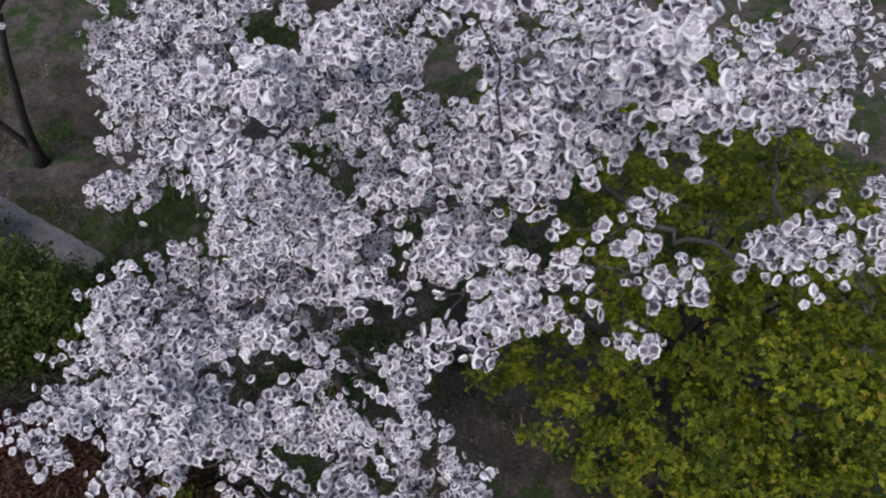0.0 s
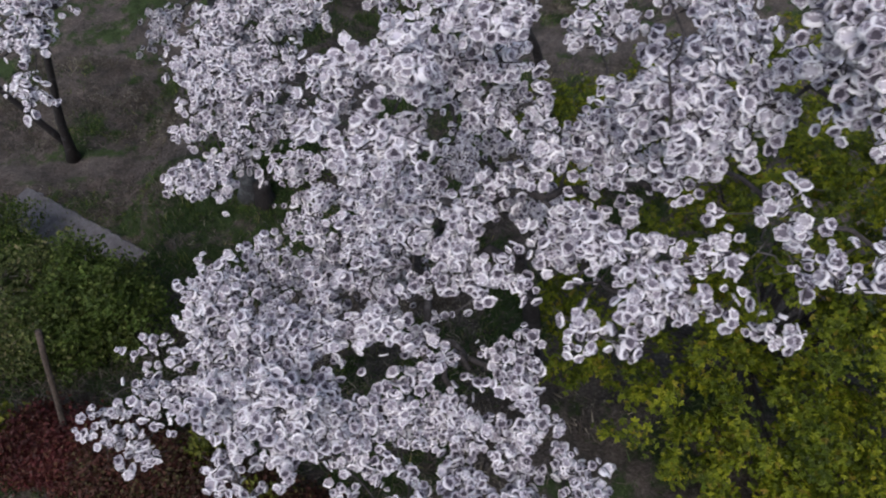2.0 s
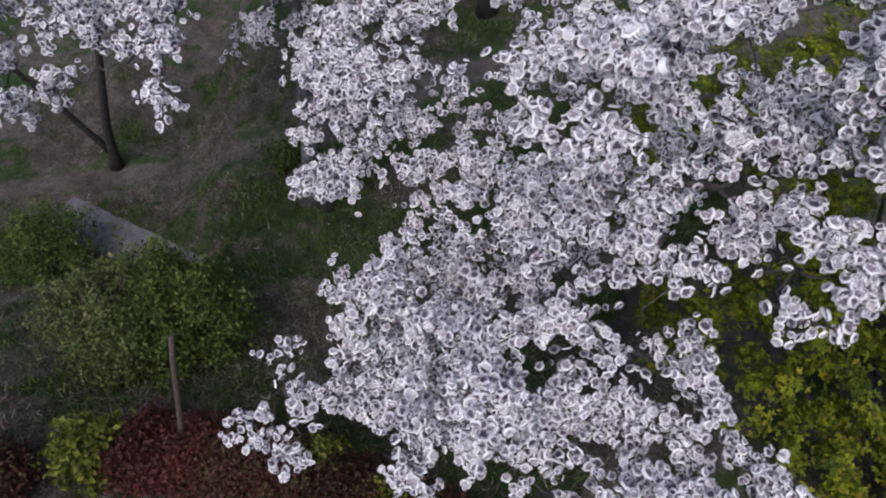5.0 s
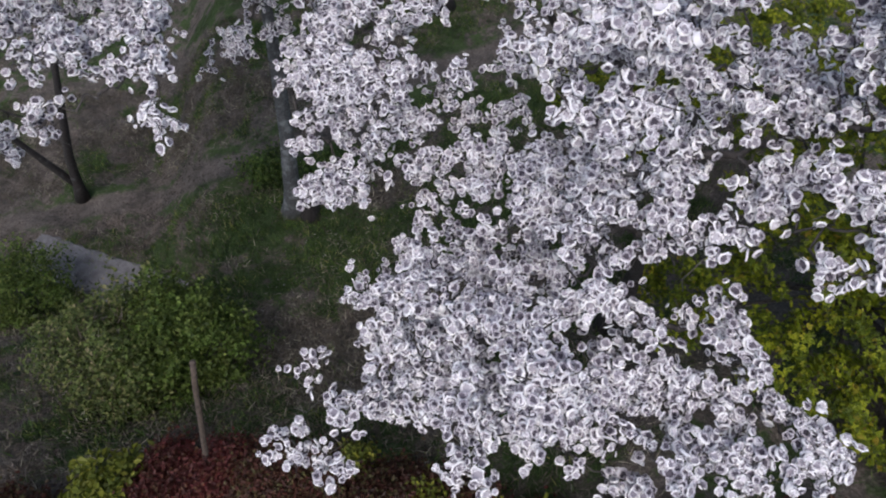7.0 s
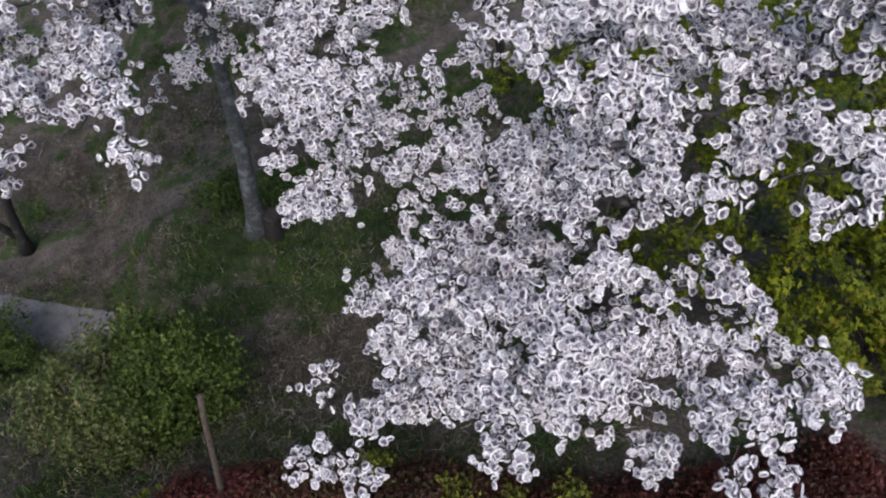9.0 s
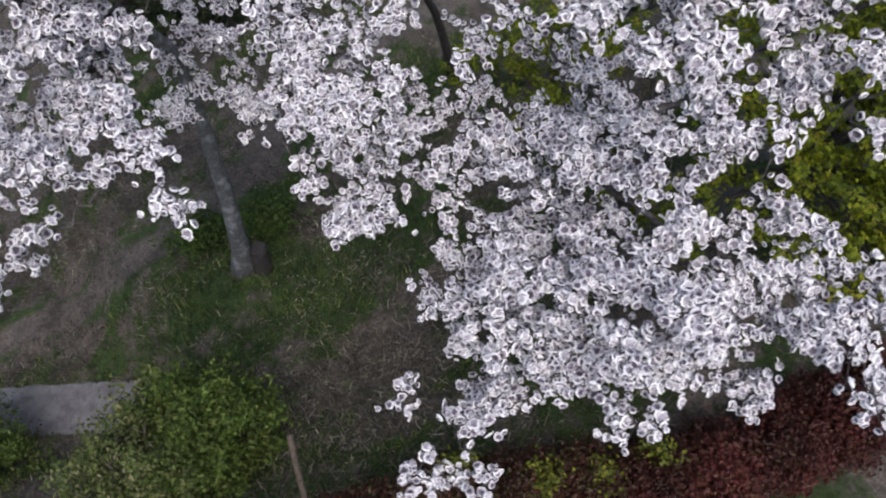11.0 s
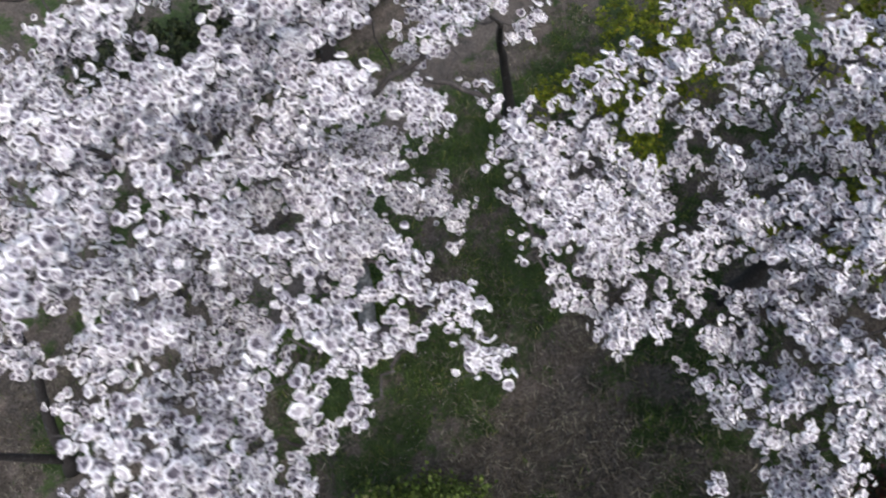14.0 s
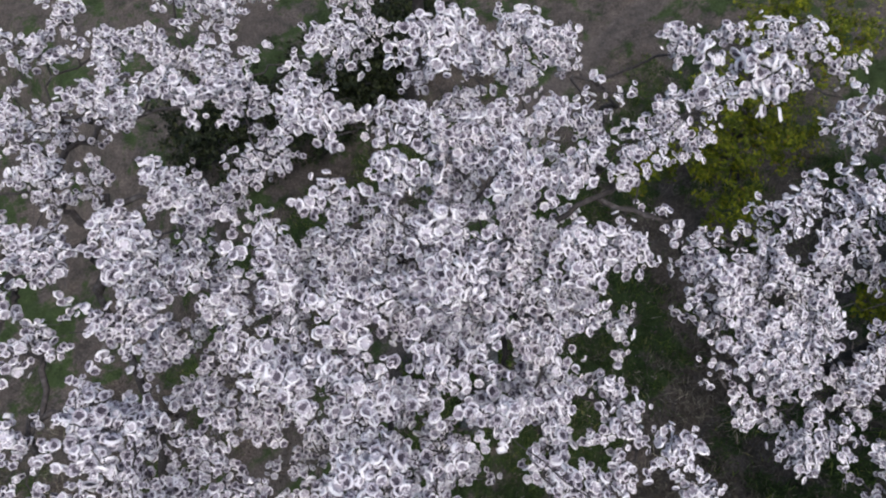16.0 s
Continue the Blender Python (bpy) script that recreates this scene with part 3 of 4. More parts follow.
cherry_tree((0.3, 2.9, 1.0), [(0.3, 2.9, 0.95), (0.25, 2.85, 2.2), (0.05, 2.7, 3.3), (-0.1, 2.5, 4.2)], 0.115, NEAR_AIRY_A + NEAR_AIRY_B + NEAR_LOOSE_A + NEAR_LOOSE_B + NEAR_LOOSE_C + NEAR_FULL_A + NEAR_FULL_B, dark_bark,
            "cherry tree in full white blossom on a steep bank", 1.15)

# the pale tree on the grass
MID_AIRY_A = sized([
    (-6.22, 6.15, 5.29), (-5.99, 4.8, 4.57), (-5.57, 4.93, 4.65), (-5.45, 4.22, 5.38), (-5.43, 5.64, 4.81), (-5.32, 4.47, 5.19), (-5.3, 3.23, 5.99), (-5.26, 4.24, 4.74), (-5.14, 6.12, 6.38), (-5.01, 4.7, 6), (-4.78, 4.06, 5.13), (-4.7, 3.71, 6.38), (-4.54, 3.78, 4.92), (-4.46, 4.95, 4.89), (-4.42, 5.33, 6.99), (-4.41, 5.67, 6.47), (-4.31, 4.08, 5.3), (-4.29, 5.45, 4.43), (-4.13, 4.85, 4.73)], 0.27, 0.23)
MID_AIRY_B = sized([
    (-3.89, 5.58, 3.38), (-3.81, 5.24, 4.77), (-3.79, 4.04, 5.05), (-3.75, 6, 6.1), (-3.66, 6.56, 6.55), (-2.83, 3.94, 4.7), (-2.7, 4.2, 4.9), (-2.32, 5, 5.04), (-2.24, 5.8, 3.76), (-2.24, 5.98, 5.69), (-2.2, 5.6, 5.4), (-2.19, 3.2, 4.81), (-2.19, 4.59, 5.17), (-2.17, 4.73, 5), (-1.96, 4.21, 4.58), (-1.95, 4.5, 5.1), (-1.56, 3.3, 5.19)], 0.27, 0.23)
MID_LOOSE_A = sized([
    (-6.4, 5.96, 5.09), (-6.27, 6.15, 5.76), (-5.98, 3.99, 4.78), (-5.93, 5.16, 4.57), (-5.83, 6.32, 4.96), (-5.7, 5.68, 4.25), (-5.67, 3.79, 5.78), (-5.65, 7.06, 4.33), (-5.65, 5.3, 4.7), (-5.62, 6.37, 4.93), (-5.54, 4.45, 5.42), (-5.5, 4.2, 4.6), (-5.47, 5.83, 6.1), (-5.46, 3.83, 6.33), (-5.44, 6.69, 5.66), (-5.41, 4.13, 4.14), (-5.4, 5.68, 4.22), (-5.4, 5.36, 6.48), (-5.36, 3.25, 5.35), (-5.26, 5.02, 6.24), (-5.25, 4.3, 5.1), (-5.2, 5.85, 6.25), (-5.2, 3.7, 4.7), (-5.15, 3.95, 4.8), (-5.14, 5.83, 4.81), (-5.11, 4.93, 4.92)], 0.27, 0.59)
MID_LOOSE_B = sized([
    (-5.1, 4.7, 4.95), (-5.09, 5.42, 6.17), (-5.06, 5.15, 5.06), (-4.95, 3.95, 4.6), (-4.87, 5.4, 4.71), (-4.85, 5.28, 5.36), (-4.77, 4.96, 6.14), (-4.76, 4.66, 4.62), (-4.65, 4.6, 6.15), (-4.64, 5.35, 4.6), (-4.6, 4.26, 5.58), (-4.59, 6.28, 6.18), (-4.58, 4.89, 6.14), (-4.57, 4.7, 5.79), (-4.48, 4.22, 5.2), (-4.45, 3.9, 5.3), (-4.39, 6.18, 5.01), (-4.32, 4.57, 5.6), (-4.3, 4.4, 5.05), (-4.24, 5.86, 6.61), (-4.22, 6.8, 5.14), (-4.19, 5.46, 5.58), (-4.17, 5.13, 5.69), (-4.15, 3.9, 5.05), (-4.11, 4.63, 4.93), (-4.09, 5.83, 5.57)], 0.27, 0.59)
MID_LOOSE_C = sized([
    (-4.09, 5.54, 6.08), (-3.99, 6.47, 5.23), (-3.99, 6.74, 6.04), (-3.97, 6.06, 6.5), (-3.94, 4.17, 5.2), (-3.92, 5.55, 4.67), (-3.9, 5.26, 5.49), (-3.81, 5.25, 5.27), (-3.8, 6.63, 5.15), (-3.77, 4.88, 5.41), (-3.76, 4.35, 5.12), (-3.75, 3.8, 5.2), (-3.75, 6.6, 6.1), (-3.75, 3.5, 5), (-3.65, 5.05, 4.85), (-3.55, 4.8, 5.31), (-3.5, 5.36, 4.89), (-3.45, 5.88, 5.93), (-3.32, 6.03, 3.85), (-3.16, 7.02, 5.79), (-3.13, 5.98, 3.52), (-3.09, 5.67, 5.01), (-3, 6.2, 4), (-2.99, 6.56, 6.03), (-2.94, 6.53, 3.98)], 0.27, 0.59)
MID_LOOSE_D = sized([
    (-2.91, 4.82, 7.23), (-2.85, 4.8, 4.05), (-2.78, 3.67, 4.36), (-2.67, 4.4, 5.36), (-2.58, 3.43, 4.11), (-2.58, 5.98, 3.53), (-2.57, 5.39, 5.55), (-2.53, 4.3, 4.67), (-2.51, 3.61, 4.42), (-2.47, 6.53, 3.88), (-2.46, 3.03, 4.41), (-2.33, 5.39, 5.59), (-2.31, 3.61, 4.68), (-2.29, 3.31, 4.38), (-2.13, 4.27, 4.98), (-2.11, 3.64, 4.78), (-2.1, 4.1, 5.1), (-1.95, 3.8, 4.95), (-1.93, 6.47, 4.13), (-1.92, 3.26, 4.3), (-1.9, 4.25, 4.86), (-1.85, 4.3, 5.4), (-1.7, 4.05, 5.2), (-1.51, 4.29, 5.37), (-1.49, 4.06, 5.45), (-1.15, 4.15, 5.35)], 0.27, 0.59)
MID_FULL_A = sized([
    (-6.47, 5.44, 5.76), (-6.3, 5.86, 6.22), (-6.05, 4.16, 5.16), (-5.97, 6.62, 5.79), (-5.83, 6.57, 5.26), (-5.7, 6.63, 6.38), (-5.7, 5.93, 4.91), (-5.6, 7.08, 5.52), (-5.56, 3.62, 5.43), (-5.42, 4.63, 6.57), (-5.39, 3.76, 5.87), (-5.36, 5.77, 5.46), (-5.33, 6.38, 5.62), (-5.29, 5.18, 5.46), (-5.26, 6.99, 6.19), (-5.25, 4.45, 6), (-5.15, 5.15, 6.2), (-5.07, 6.49, 4.71), (-5.04, 4.19, 5.36), (-4.92, 5.53, 6.31), (-4.91, 6.47, 5.74), (-4.89, 6.67, 4.91)], 0.27, 1.51)
MID_FULL_B = sized([
    (-4.85, 4.9, 4.73), (-4.65, 6.07, 5.72), (-4.65, 5.42, 6), (-4.64, 6.42, 5.43), (-4.45, 5.25, 6.5), (-4.38, 5.39, 5.49), (-4.36, 6.12, 5.72), (-4.3, 6.74, 6.38), (-4.29, 6.08, 5.31), (-4.21, 5.36, 5.11), (-4.09, 4.81, 5.02), (-4, 4.9, 5.45), (-3.93, 4.62, 5.05), (-3.88, 6.23, 4.92), (-3.83, 5.26, 5.79), (-3.67, 5.55, 6.4), (-3.67, 6.14, 5.29), (-3.63, 6.1, 6.18), (-3.61, 5.75, 4.98), (-3.61, 4.99, 6.06), (-3.59, 6.18, 5.57), (-3.59, 5.58, 5.87)], 0.27, 1.51)
MID_FULL_C = sized([
    (-3.4, 5.2, 4), (-3.36, 6.48, 6.62), (-3.24, 5.38, 6.18), (-3.11, 6.17, 5.83), (-3.07, 6.05, 5.57), (-3.06, 4.95, 5.58), (-3.04, 6.62, 5.59), (-2.9, 5.5, 3.6), (-2.9, 6.8, 5.9), (-2.77, 5.99, 3.89), (-2.75, 6, 5.8), (-2.7, 3.15, 4.4), (-2.63, 5.36, 3.55), (-2.61, 3.93, 4.86), (-2.48, 3.66, 4.82), (-2.43, 4.28, 4.99), (-2.4, 4.55, 4.91), (-2.34, 3.91, 4.85), (-2.27, 6.7, 5.76), (-2.21, 6.86, 5.12), (-1.89, 3.61, 4.46), (-1.8, 6.8, 5.3)], 0.27, 1.51)
cherry_tree((-3.62, 5.70, 0.12), [(-3.62, 5.68, 0.08), (-3.47, 5.68, 1.0), (-3.35, 5.75, 2.0), (-3.25, 5.90, 3.0), (-3.2, 6.1, 3.8), (-3.35, 5.9, 4.4)], 0.125, MID_AIRY_A + MID_AIRY_B + MID_LOOSE_A + MID_LOOSE_B + MID_LOOSE_C + MID_LOOSE_D + MID_FULL_A + MID_FULL_B + MID_FULL_C, pale_bark,
            "pale-trunked cherry tree in full white blossom on grass", 1.15)

SLIM_AIRY = sized([
    (-1.6, 6.7, 4.91), (-0.75, 4.55, 5.65)], 0.27, 0.25)
SLIM_LOOSE = sized([
    (-1.6, 5.5, 5.5), (-1.55, 5.34, 5.11), (-1.23, 5.42, 5.37), (-0.6, 5.31, 5.18), (-0.45, 5.2, 5.2), (-0.45, 5.85, 5.2), (0.68, 5.05, 4.61)], 0.27, 0.55)
SLIM_FULL = sized([
    (-2.09, 6.01, 5.04), (-1.84, 5.54, 5.46), (-1.63, 7.52, 4.84), (-0.95, 6.1, 5.2), (-0.31, 3.79, 5.13), (-0.26, 5.57, 5.28), (0.22, 5.39, 5.02)], 0.27, 1.28)
cherry_tree((1.05, 7.6, -0.15), [(1.05, 7.6, -0.2), (0.75, 7.6, 1.2), (0.35, 7.4, 2.2), (-0.2, 6.9, 3.1)], 0.085, SLIM_AIRY + SLIM_LOOSE + SLIM_FULL, dark_bark, "slender dark cherry tree with thin white blossom", 1.15)

FAR_LEFT = sized([(-5.1, 7, 5.65), (-5.05, 8, 6.0), (-4.65, 7.55, 6.1), (-5.8, 7, 5.3), (-3.6, 7.6, 5.9), (-6.5, 7.1, 5.4), (-6.4, 6.5, 5.4), (-6.9, 6.6, 5.2), (-6.6, 6.1, 5.2), (-6.3, 7.8, 5.4), (-7.0, 7.3, 5.2), (-7.2, 6.4, 5.0), (-5.4, 9.8, 5.4), (-8.6, 7.7, 3.0), (-8.2, 7.3, 3.5), (-9.0, 7.5, 3.3), (-7.8, 7.4, 4.2), (-4.26, 7.98, 5.85), (-4.78, 7.75, 6.15), (-4.49, 7.57, 5.92), (-6.13, 7.62, 5.53), (-6.22, 7.9, 5.18), (-6.49, 7.63, 5.41), (-6.18, 5.96, 5.00), (-6.32, 5.63, 4.90), (-6.59, 5.37, 4.90), (-6.01, 5.55, 4.90), (-6.05, 6.21, 5.10), (-5.92, 5.88, 5.20)], 0.36)
FAR_LEFT += filled((-5.3, 8.6, 5.1), (2.6, 1.9, 0.7), 44, 0.38, FAR_LEFT, 0.5)
cherry_tree((-7.86, 7.97, -1.85), [(-7.86, 7.97, -1.95), (-7.6, 7.96, -0.9), (-7.2, 7.95, 0.2), (-6.9, 7.9, 1.0), (-6.4, 8.3, 2.6), (-6.2, 8.5, 3.6)], 0.085, FAR_LEFT, dark_bark, "dark forked cherry tree in blossom below the trail", 0.48, stem=(-8.65, 7.8, 2.2))

FAR_BACK = filled((-0.9, 11.2, 4.4), (3.6, 2.0, 0.6), 32, 0.40, [], 0.6)
cherry_tree((-0.6, 10.6, -0.75), [(-0.6, 10.6, -0.8), (-0.65, 10.5, 1.0), (-0.5, 10.4, 2.4), (-0.4, 10.5, 3.4)], 0.15, FAR_BACK, dark_bark, "dark-trunked cherry tree in blossom beyond the trail", 0.55)


# ---- shrubs ----
def mound_leaves(clumps, leaf, leaf_size, per_clump, spread, tilt=0.7):
    """Leaves gathered in small clumps; clumps: centre and outward direction."""
    centres, outs = clumps
    n = len(centres) * per_clump
    c = np.repeat(centres, per_clump, 0) + rng.normal(0, 1, (n, 3)) * spread
    up = np.repeat(outs, per_clump, 0) + rng.normal(0, tilt, (n, 3))
    size = leaf_size * rng.uniform(0.6, 1.3, n)
    return stamp(leaf[0], leaf[1], np.zeros(len(leaf[1]), int), turns(up, rng.uniform(0, 6.28, n)), size, c)


def mound(name, label, centre, radii, count, leaf, leaf_size, per_clump, mat, category="shrub", stems=7, ragged=0.12, group=""):
    """A rounded shrub: stems from the ground and a shell of leaf clumps with an uneven outline."""
    cx, cy = centre
    gz = float(ground_z(cx, cy))
    top = tagged(new(name), label, category, group)
    top.location = (cx, cy, gz)
    a, h = rng.uniform(0, 2 * np.pi, count), np.sqrt(rng.uniform(0.0, 1, count))
    d = np.stack([np.cos(a) * h, np.sin(a) * h, np.sqrt(1 - h * h * 0.98)], 1)
    lump = 1 + ragged * np.sin(a * 3 + cx * 5) + ragged * rng.normal(size=count) - 0.25 * rng.uniform(0, 1, count) ** 3
    p = d * np.array(radii) * lump[:, None]
    p[:, 2] += ground_z(p[:, 0] + cx, p[:, 1] + cy) * 0.35 - gz * 0.35
    v, f, i = mound_leaves((p, d * np.array([0.8, 0.8, 1.0])), leaf, leaf_size, per_clump, 0.055)
    crown = child("crown", mesh_of("crown", v, f, [mat]), top)
    crown["kind"] = "stuff"
    for k in range(stems):
        tip = p[rng.integers(0, count)] * 0.82
        v, f = tube(curve_points(np.array([tip[0] * 0.12, tip[1] * 0.12, -0.06]), tip, 0.1, 6), np.linspace(0.022, 0.006, 6), 6, 0.05)
        child("stem", mesh_of("stem", v, f, [dark_bark]), top)
    return top


mound("azalea_bush", "rounded leafy bright green azalea bush", (-4.62, 3.22), (0.72, 0.74, 1.5), 600, LEAF, 0.052, 26, bush_leaf, group="bushes on the bank")
mound("scrub_bush", "olive-brown scrubby bush with dry stems growing through it", (-5.32, 3.2), (0.82, 0.80, 1.52), 580, LEAF, 0.050, 24, scrub_leaf, group="bushes on the bank")
mound("scrub_bush", "dark green bush beside the grey path", (-8.0, 5.4), (0.95, 0.75, 1.3), 420, LEAF, 0.05, 24, bush_leaf, group="bushes on the bank")
for wx, wy, wr in ((-2.95, 6.2, 0.50), (-4.0, 6.55, 0.42)):
    mound("weed_clump", "low clump of fresh green weeds beside the pale trunk", (wx, wy), (wr, wr * 0.75, 0.42), 110, LEAF, 0.06, 18, weed_leaf, "weeds", 5, 0.2, "weeds round the trunk")
mound("golden_shrub", "small yellow-green shrub beside the red hedge", (-4.92, 1.50), (0.34, 0.32, 0.62), 100, LEAF, 0.075, 12, gold_leaf, stems=4)
for gx0, gy0 in ((-1.30, 0.58), (-1.75, 0.66), (-2.2, 0.9), (-2.75, 1.35)):
    mound("golden_shrub", "small yellow-green shrub growing in the red hedge", (gx0, gy0), (0.15, 0.14, 0.62), 40, LEAF, 0.045, 16, gold_leaf, stems=3)

for ex, ey, er in ((-3.4, 12.7, 1.2), (-1.9, 11.9, 1.15), (-0.45, 11.9, 1.0), (0.8, 12.4, 1.1)):
    mound("evergreen_shrub", "dark evergreen shrub in the shade beyond the trail", (ex, ey), (er, er * 0.8, 1.5), 330, LEAF, 0.085, 20, evergreen_leaf, ragged=0.16, group="evergreen shrubs")

# red-leaved hedge along the top of the bank
HEDGE = [(-5.75, 1.2), (-4.42, 1.46), (-3.95, 1.40), (-3.5, 1.28), (-3.0, 1.15), (-2.45, 0.95), (-1.9, 0.65), (-1.35, 0.38), (-0.8, 0.2), (-0.25, 0.08), (0.3, 0.02), (0.85, 0.0)]
for k, (hx, hy) in enumerate(HEDGE):
    rusty = k == 0 or 3 <= k <= 6
    mound("red_shrub", "low rust-brown and green shrub in a clipped hedge" if rusty else "low dark red-leaved shrub in a clipped hedge", (hx, hy), (0.44, 0.40, 0.52), 300, LEAF, 0.042, 26, rust_leaf if rusty else red_leaf, "hedge", 4, 0.06, "shrubs of the red hedge")


def maple_tree(label, base, tiers, trunk_r):
    bx, by = base
    gz = float(ground_z(bx, by))
    top = tagged(new("maple_tree"), label, "tree", "young maples")
    top.location = (bx, by, gz)
    o = np.array([bx, by, gz])
    fork = np.array([0, 0, 0.8])
    v, f = tube(curve_points(np.array([0, 0, -0.1]), fork, 0.0, 6), np.linspace(trunk_r, trunk_r * 0.8, 6), 10, 0.05)
    child("trunk", mesh_of("trunk", v, f, [dark_bark], smooth=True), top)
    for tx, ty, tz, r in tiers:
        c = np.array([tx, ty, tz]) - o
        v, f = tube(curve_points(fork, c - np.array([0, 0, 0.06]), 0.15, 7), np.linspace(trunk_r * 0.5, 0.008, 7), 7, 0.05)
        child("limb", mesh_of("limb", v, f, [dark_bark]), top)
        n = int(38 * r * r / 0.25)
        a, q = rng.uniform(0, 6.28, n), np.sqrt(rng.uniform(0, 1, n)) * rng.uniform(0.8, 1.2, n)
        p = np.stack([np.cos(a) * q * r, np.sin(a) * q * r, 0.30 * r * rng.normal(size=n) - 0.30 * r * q * q], 1) + c
        out = np.stack([np.cos(a) * 0.45, np.sin(a) * 0.45, np.ones(n)], 1)
        v, f, i = mound_leaves((p, out), MAPLE, 0.044, 30, np.array([0.052, 0.052, 0.026]), 0.40)
        leaves = child("foliage_tier", mesh_of("foliage_tier", v, f, [maple_leaf]), top, "yellow-green young maple leaves")
        leaves["kind"] = "stuff"
    return top


MAPLE_NEAR = [(1.15, 1.75, 3.15, 0.45), (1.5, 1.3, 3.05, 0.42), (1.95, 1.6, 3.6, 0.5), (2.4, 1.2, 3.45, 0.45), (2.5, 1.8, 4.3, 0.5), (2.2, 2.2, 4.2, 0.5), (1.6, 2.3, 3.6, 0.5), (1.0, 2.4, 3.0, 0.45),
              (2.9, 2.6, 4.4, 0.5), (2.2, 2.9, 4.3, 0.5), (1.5, 3.0, 3.6, 0.5), (2.7, 3.3, 4.3, 0.5), (3.1, 1.6, 4.3, 0.5), (3.0, 0.9, 3.5, 0.5), (2.1, 0.75, 2.95, 0.45), (0.62, 2.3, 2.75, 0.35), (3.4, 3.4, 4.0, 0.5), (1.9, 3.7, 3.6, 0.5), (2.7, 4.0, 3.7, 0.5), (0.7, 3.1, 2.2, 0.4), (3.6, 1.3, 3.6, 0.5), (3.4, 2.65, 3.7, 0.45), (3.75, 3.0, 3.7, 0.45), (3.9, 1.8, 3.7, 0.5), (2.85, 2.5, 3.6, 0.45), (3.6, 2.2, 4.0, 0.5), (3.3, 0.4, 3.2, 0.45), (1.9, 1.05, 2.9, 0.4), (2.7, 0.5, 3.0, 0.45), (2.5, 1.5, 3.3, 0.45), (3.0, 2.1, 3.7, 0.45), (2.9, 1.35, 3.1, 0.45), (3.3, 1.0, 3.1, 0.42), (3.5, 1.7, 3.3, 0.45)]
MAPLE_FAR = [(1.3, 5.6, 1.5, 0.5), (1.9, 5.9, 1.8, 0.55), (2.5, 5.6, 1.8, 0.55), (2.2, 6.5, 1.9, 0.55), (1.3, 6.4, 1.6, 0.5), (3.0, 6.4, 1.9, 0.55), (0.7, 6.5, 1.4, 0.4), (3.7, 6.8, 1.9, 0.55), (4.5, 7.2, 1.9, 0.6), (5.0, 6.2, 1.8, 0.6), (1.0, 5.1, 1.3, 0.4), (4.0, 6.0, 1.8, 0.55)]
maple_tree("young maple with dense yellow-green leaves under the cherry", (2.2, 2.3), MAPLE_NEAR, 0.07)
maple_tree("low spreading yellow-green maple further down the bank", (2.4, 6.1), MAPLE_FAR, 0.06)


# ---- grey path behind the bush ----
a, length, way = PATH_A, PATH_LONG, PATH_WAY
side = np.array([-way[1], way[0]])
steps, v, f = 26, [], []
for k in range(steps):
    m = a + way * length * k / (steps - 1)
    z = float(ground_z(m[0], m[1])) + 0.07
    for w, dz in ((-0.39, -0.16), (-0.385, -0.02), (-0.36, 0.0), (0.0, 0.012), (0.36, 0.0), (0.385, -0.02), (0.39, -0.16)):
        wob = 0.012 * rng.normal()
        v.append((m[0] + side[0] * (w + wob), m[1] + side[1] * (w + wob), z + dz + 0.004 * rng.normal()))
for k in range(steps - 1):
    for i in range(6):
        f.append((k * 7 + i, k * 7 + 7 + i, k * 7 + 8 + i, k * 7 + 1 + i))
f += [tuple(range(7)), tuple((steps - 1) * 7 + i for i in range(7))[::-1]]
tagged(new("path", mesh_of("path", v, f, [path_stone], smooth=False)), "short strip of worn grey gravelled path", "path", kind="structure")

# ---- dark sawn-off stump at the foot of the pale tree ----
stump = tagged(new("tree_stump"), "dark sawn-off stump at the foot of the pale cherry trunk", "stump")
sx, sy = -3.36, 5.60
sz = float(ground_z(sx, sy))
stump.location = (sx, sy, sz)
pts = np.array([(0.0, 0.0, -0.1), (0.01, 0.0, 0.08), (0.03, 0.0, 0.24), (0.05, 0.01, 0.40), (0.06, 0.01, 0.44)])
v, f = tube(pts, (0.20, 0.155, 0.125, 0.12, 0.105), 16, 0.06)
child("bole", mesh_of("bole", v, f, [dark_bark], smooth=True), stump)
# The cut face has the same dark colour as the bole.
v, f = tube(np.array([(0.06, 0.01, 0.435), (0.061, 0.01, 0.452)]), (0.10, 0.095), 16, 0.03)
child("cut_face", mesh_of("cut_face", v, f, [dark_bark]), stump, "dark sawn top")

# ---- leaning stake by the bush ----
foot = np.array([-4.14, 1.33, float(ground_z(-4.14, 1.33)) - 0.1])
head = np.array([-3.79, 2.0, 3.96])
s = np.linspace(0, 1, 8)[:, None]
pts = foot + (head - foot) * s + rng.normal(0, 0.003, (8, 3))
v, f = tube(pts - foot, np.linspace(0.029, 0.024, 8), 9, 0.05)
stake = tagged(new("wooden_stake", mesh_of("wooden_stake", v, f, [stake_wood], smooth=True)), "leaning weathered brown wooden stake by the bush", "stake")
stake.location = foot


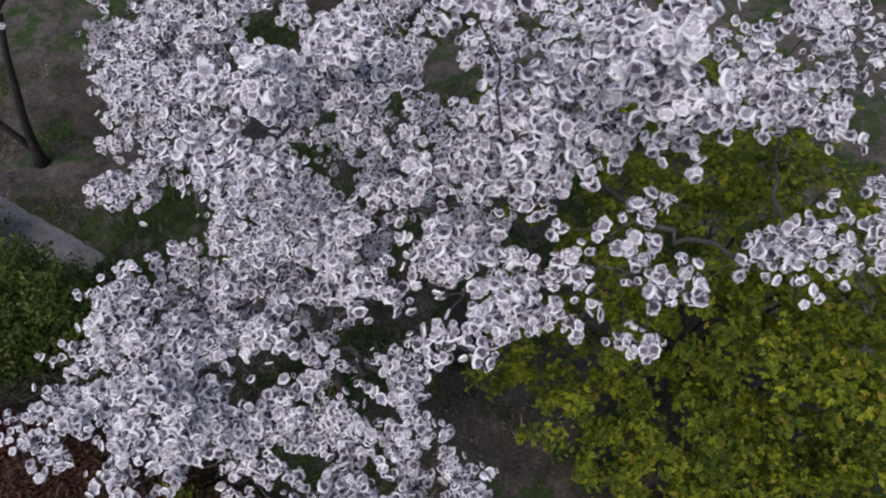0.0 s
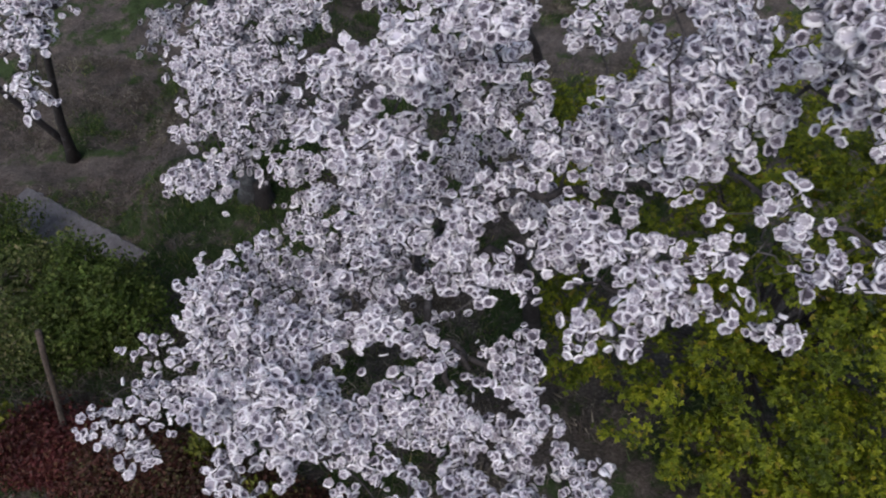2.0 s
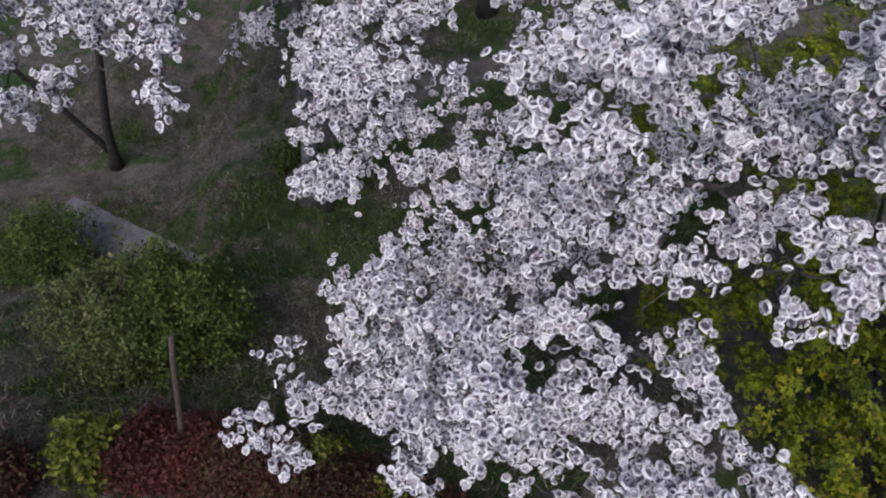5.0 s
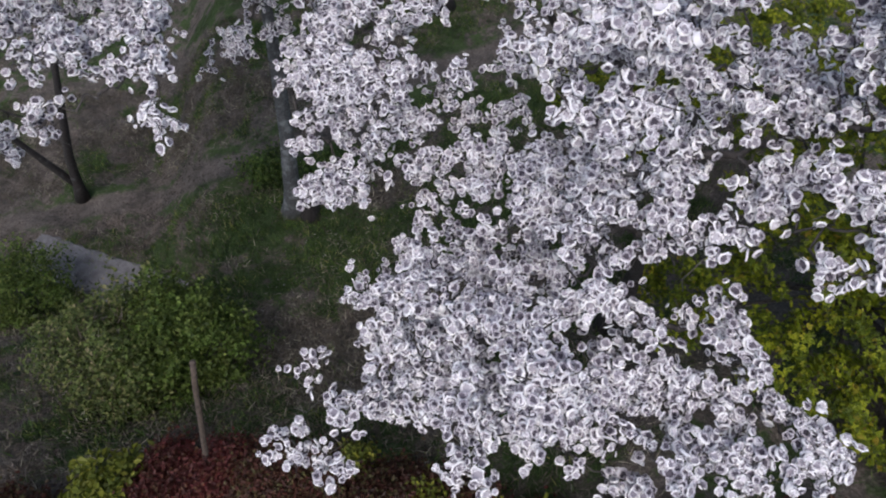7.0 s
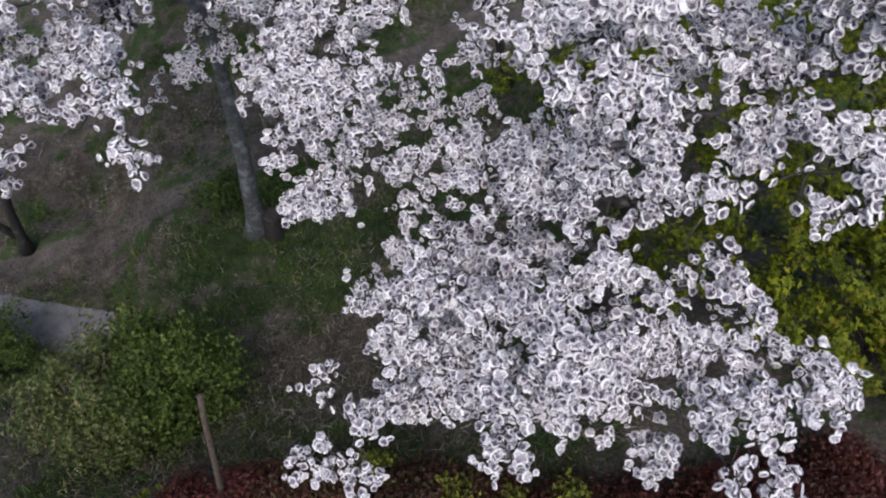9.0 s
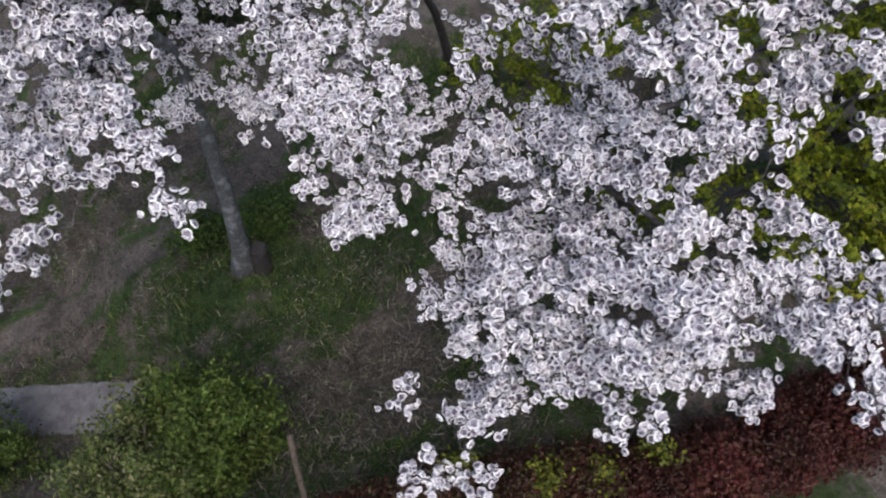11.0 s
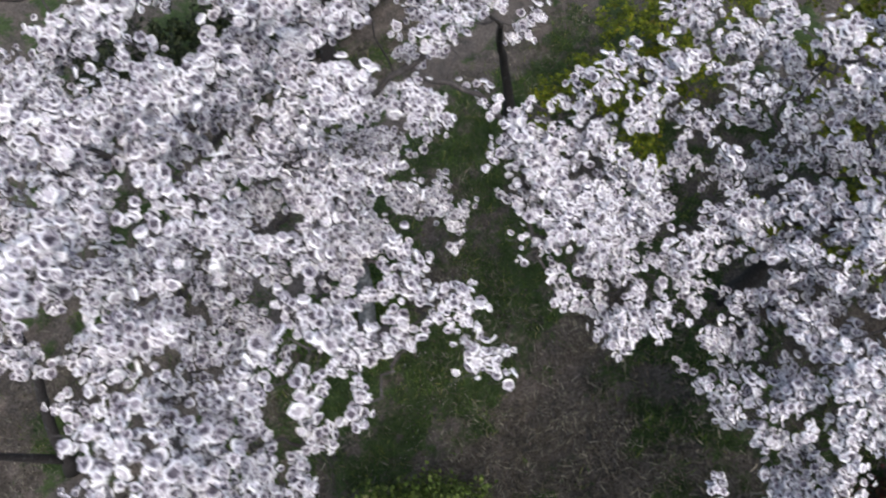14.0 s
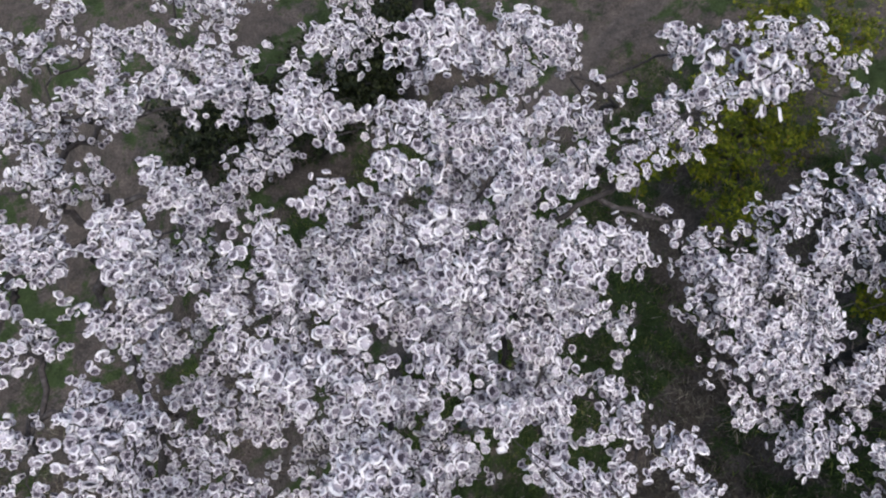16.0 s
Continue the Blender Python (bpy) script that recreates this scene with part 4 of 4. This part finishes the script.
# ---- ground cover ----
def scatter(name, label, category, shape, mat, n, size, keep, tilt, area=(-10, 4, 0.5, 11), lift=0.0):
    x, y = rng.uniform(area[0], area[1], n * 4), rng.uniform(area[2], area[3], n * 4)
    ok = rng.uniform(0, 1, n * 4) < keep(x, y)
    x, y = x[ok][:n], y[ok][:n]
    n = len(x)
    p = np.stack([x, y, ground_z(x, y) + lift], 1)
    up = np.stack([rng.normal(0, tilt, n), rng.normal(0, tilt, n), np.ones(n)], 1)
    v, f, i = stamp(shape[0], shape[1], np.zeros(len(shape[1]), int), turns(up, rng.uniform(0, 6.28, n)), size * rng.uniform(0.5, 1.4, n), p)
    return tagged(new(name, mesh_of(name, v, f, [mat])), label, category, kind="stuff")


off_trail = lambda x, y: np.clip((from_trail(x, y) - 0.45) * 3, 0, 1) * np.where((x > 0) & (y < 3), 0.25, 1.0)
scatter("grass", "dark green grass on the bank", "grass", BLADE, grass_blade, 62000, 0.105, lambda x, y: np.clip(turf_at(x, y) * 1.5 - 0.35, 0, 1) * off_trail(x, y), 0.35)
scatter("dry_grass", "pale dry grass stalks lying on the soil", "grass", BLADE, straw, 56000, 0.10, lambda x, y: np.clip(0.3 - patches(x * 1.1 + 3, y) + 1.6 * np.exp(-((x + 2.8) / 0.8) ** 2 - ((y - 3.2) / 0.7) ** 2) + 1.2 * np.exp(-((x + 1.1) / 0.6) ** 2 - ((y - 3.8) / 0.4) ** 2) + 1.0 * np.exp(-((x + 2.7) / 0.9) ** 2 - ((y - 4.7) / 0.5) ** 2) + 1.6 * np.exp(-((x + 4.2) / 1.9) ** 2 - ((y - 2.05) / 0.6) ** 2), 0.06, 1) * np.clip(1.25 - turf_at(x, y), 0.28, 1) * off_trail(x, y), 1.6, lift=0.03)
scatter("leaf_litter", "brown fallen leaves on bare soil", "leaves", LEAF, dead_leaf, 34000, 0.036, lambda x, y: np.clip(0.9 - turf_at(x, y), 0.02, 1) * (x < 0.3) * np.clip(0.5 + patches(x + 5, y - 2), 0.1, 1), 0.4, lift=0.03)
scatter("fallen_petals", "fallen white cherry petals strewn on the ground", "petals", LEAF, fallen_petal, 6500, 0.018, lambda x, y: (0.03 + np.exp(-((x + 2.9) / 1.1) ** 2 - ((y - 4.7) / 0.6) ** 2)) * np.clip(0.3 + patches(x * 2, y * 2), 0, 1), 0.3, lift=0.035)
# dry stems that stand up through the bush
n = 260
ang, rad = rng.uniform(0, 6.28, n), np.sqrt(rng.uniform(0, 1, n))
p = np.stack([-5.25 + np.cos(ang) * rad * 0.62, 3.1 + np.sin(ang) * rad * 0.55, 2.45 - 0.8 * rad ** 2], 1)
v, f, i = stamp(BLADE[0], BLADE[1], np.zeros(3, int), turns(np.stack([rng.normal(0, 0.6, n), rng.normal(0, 0.6, n), np.ones(n)], 1), rng.uniform(0, 6.28, n)), rng.uniform(0.08, 0.20, n), p)
tagged(new("dry_stems", mesh_of("dry_stems", v, f, [straw])), "dry straw stems sticking out of the azalea bush", "grass", kind="stuff")
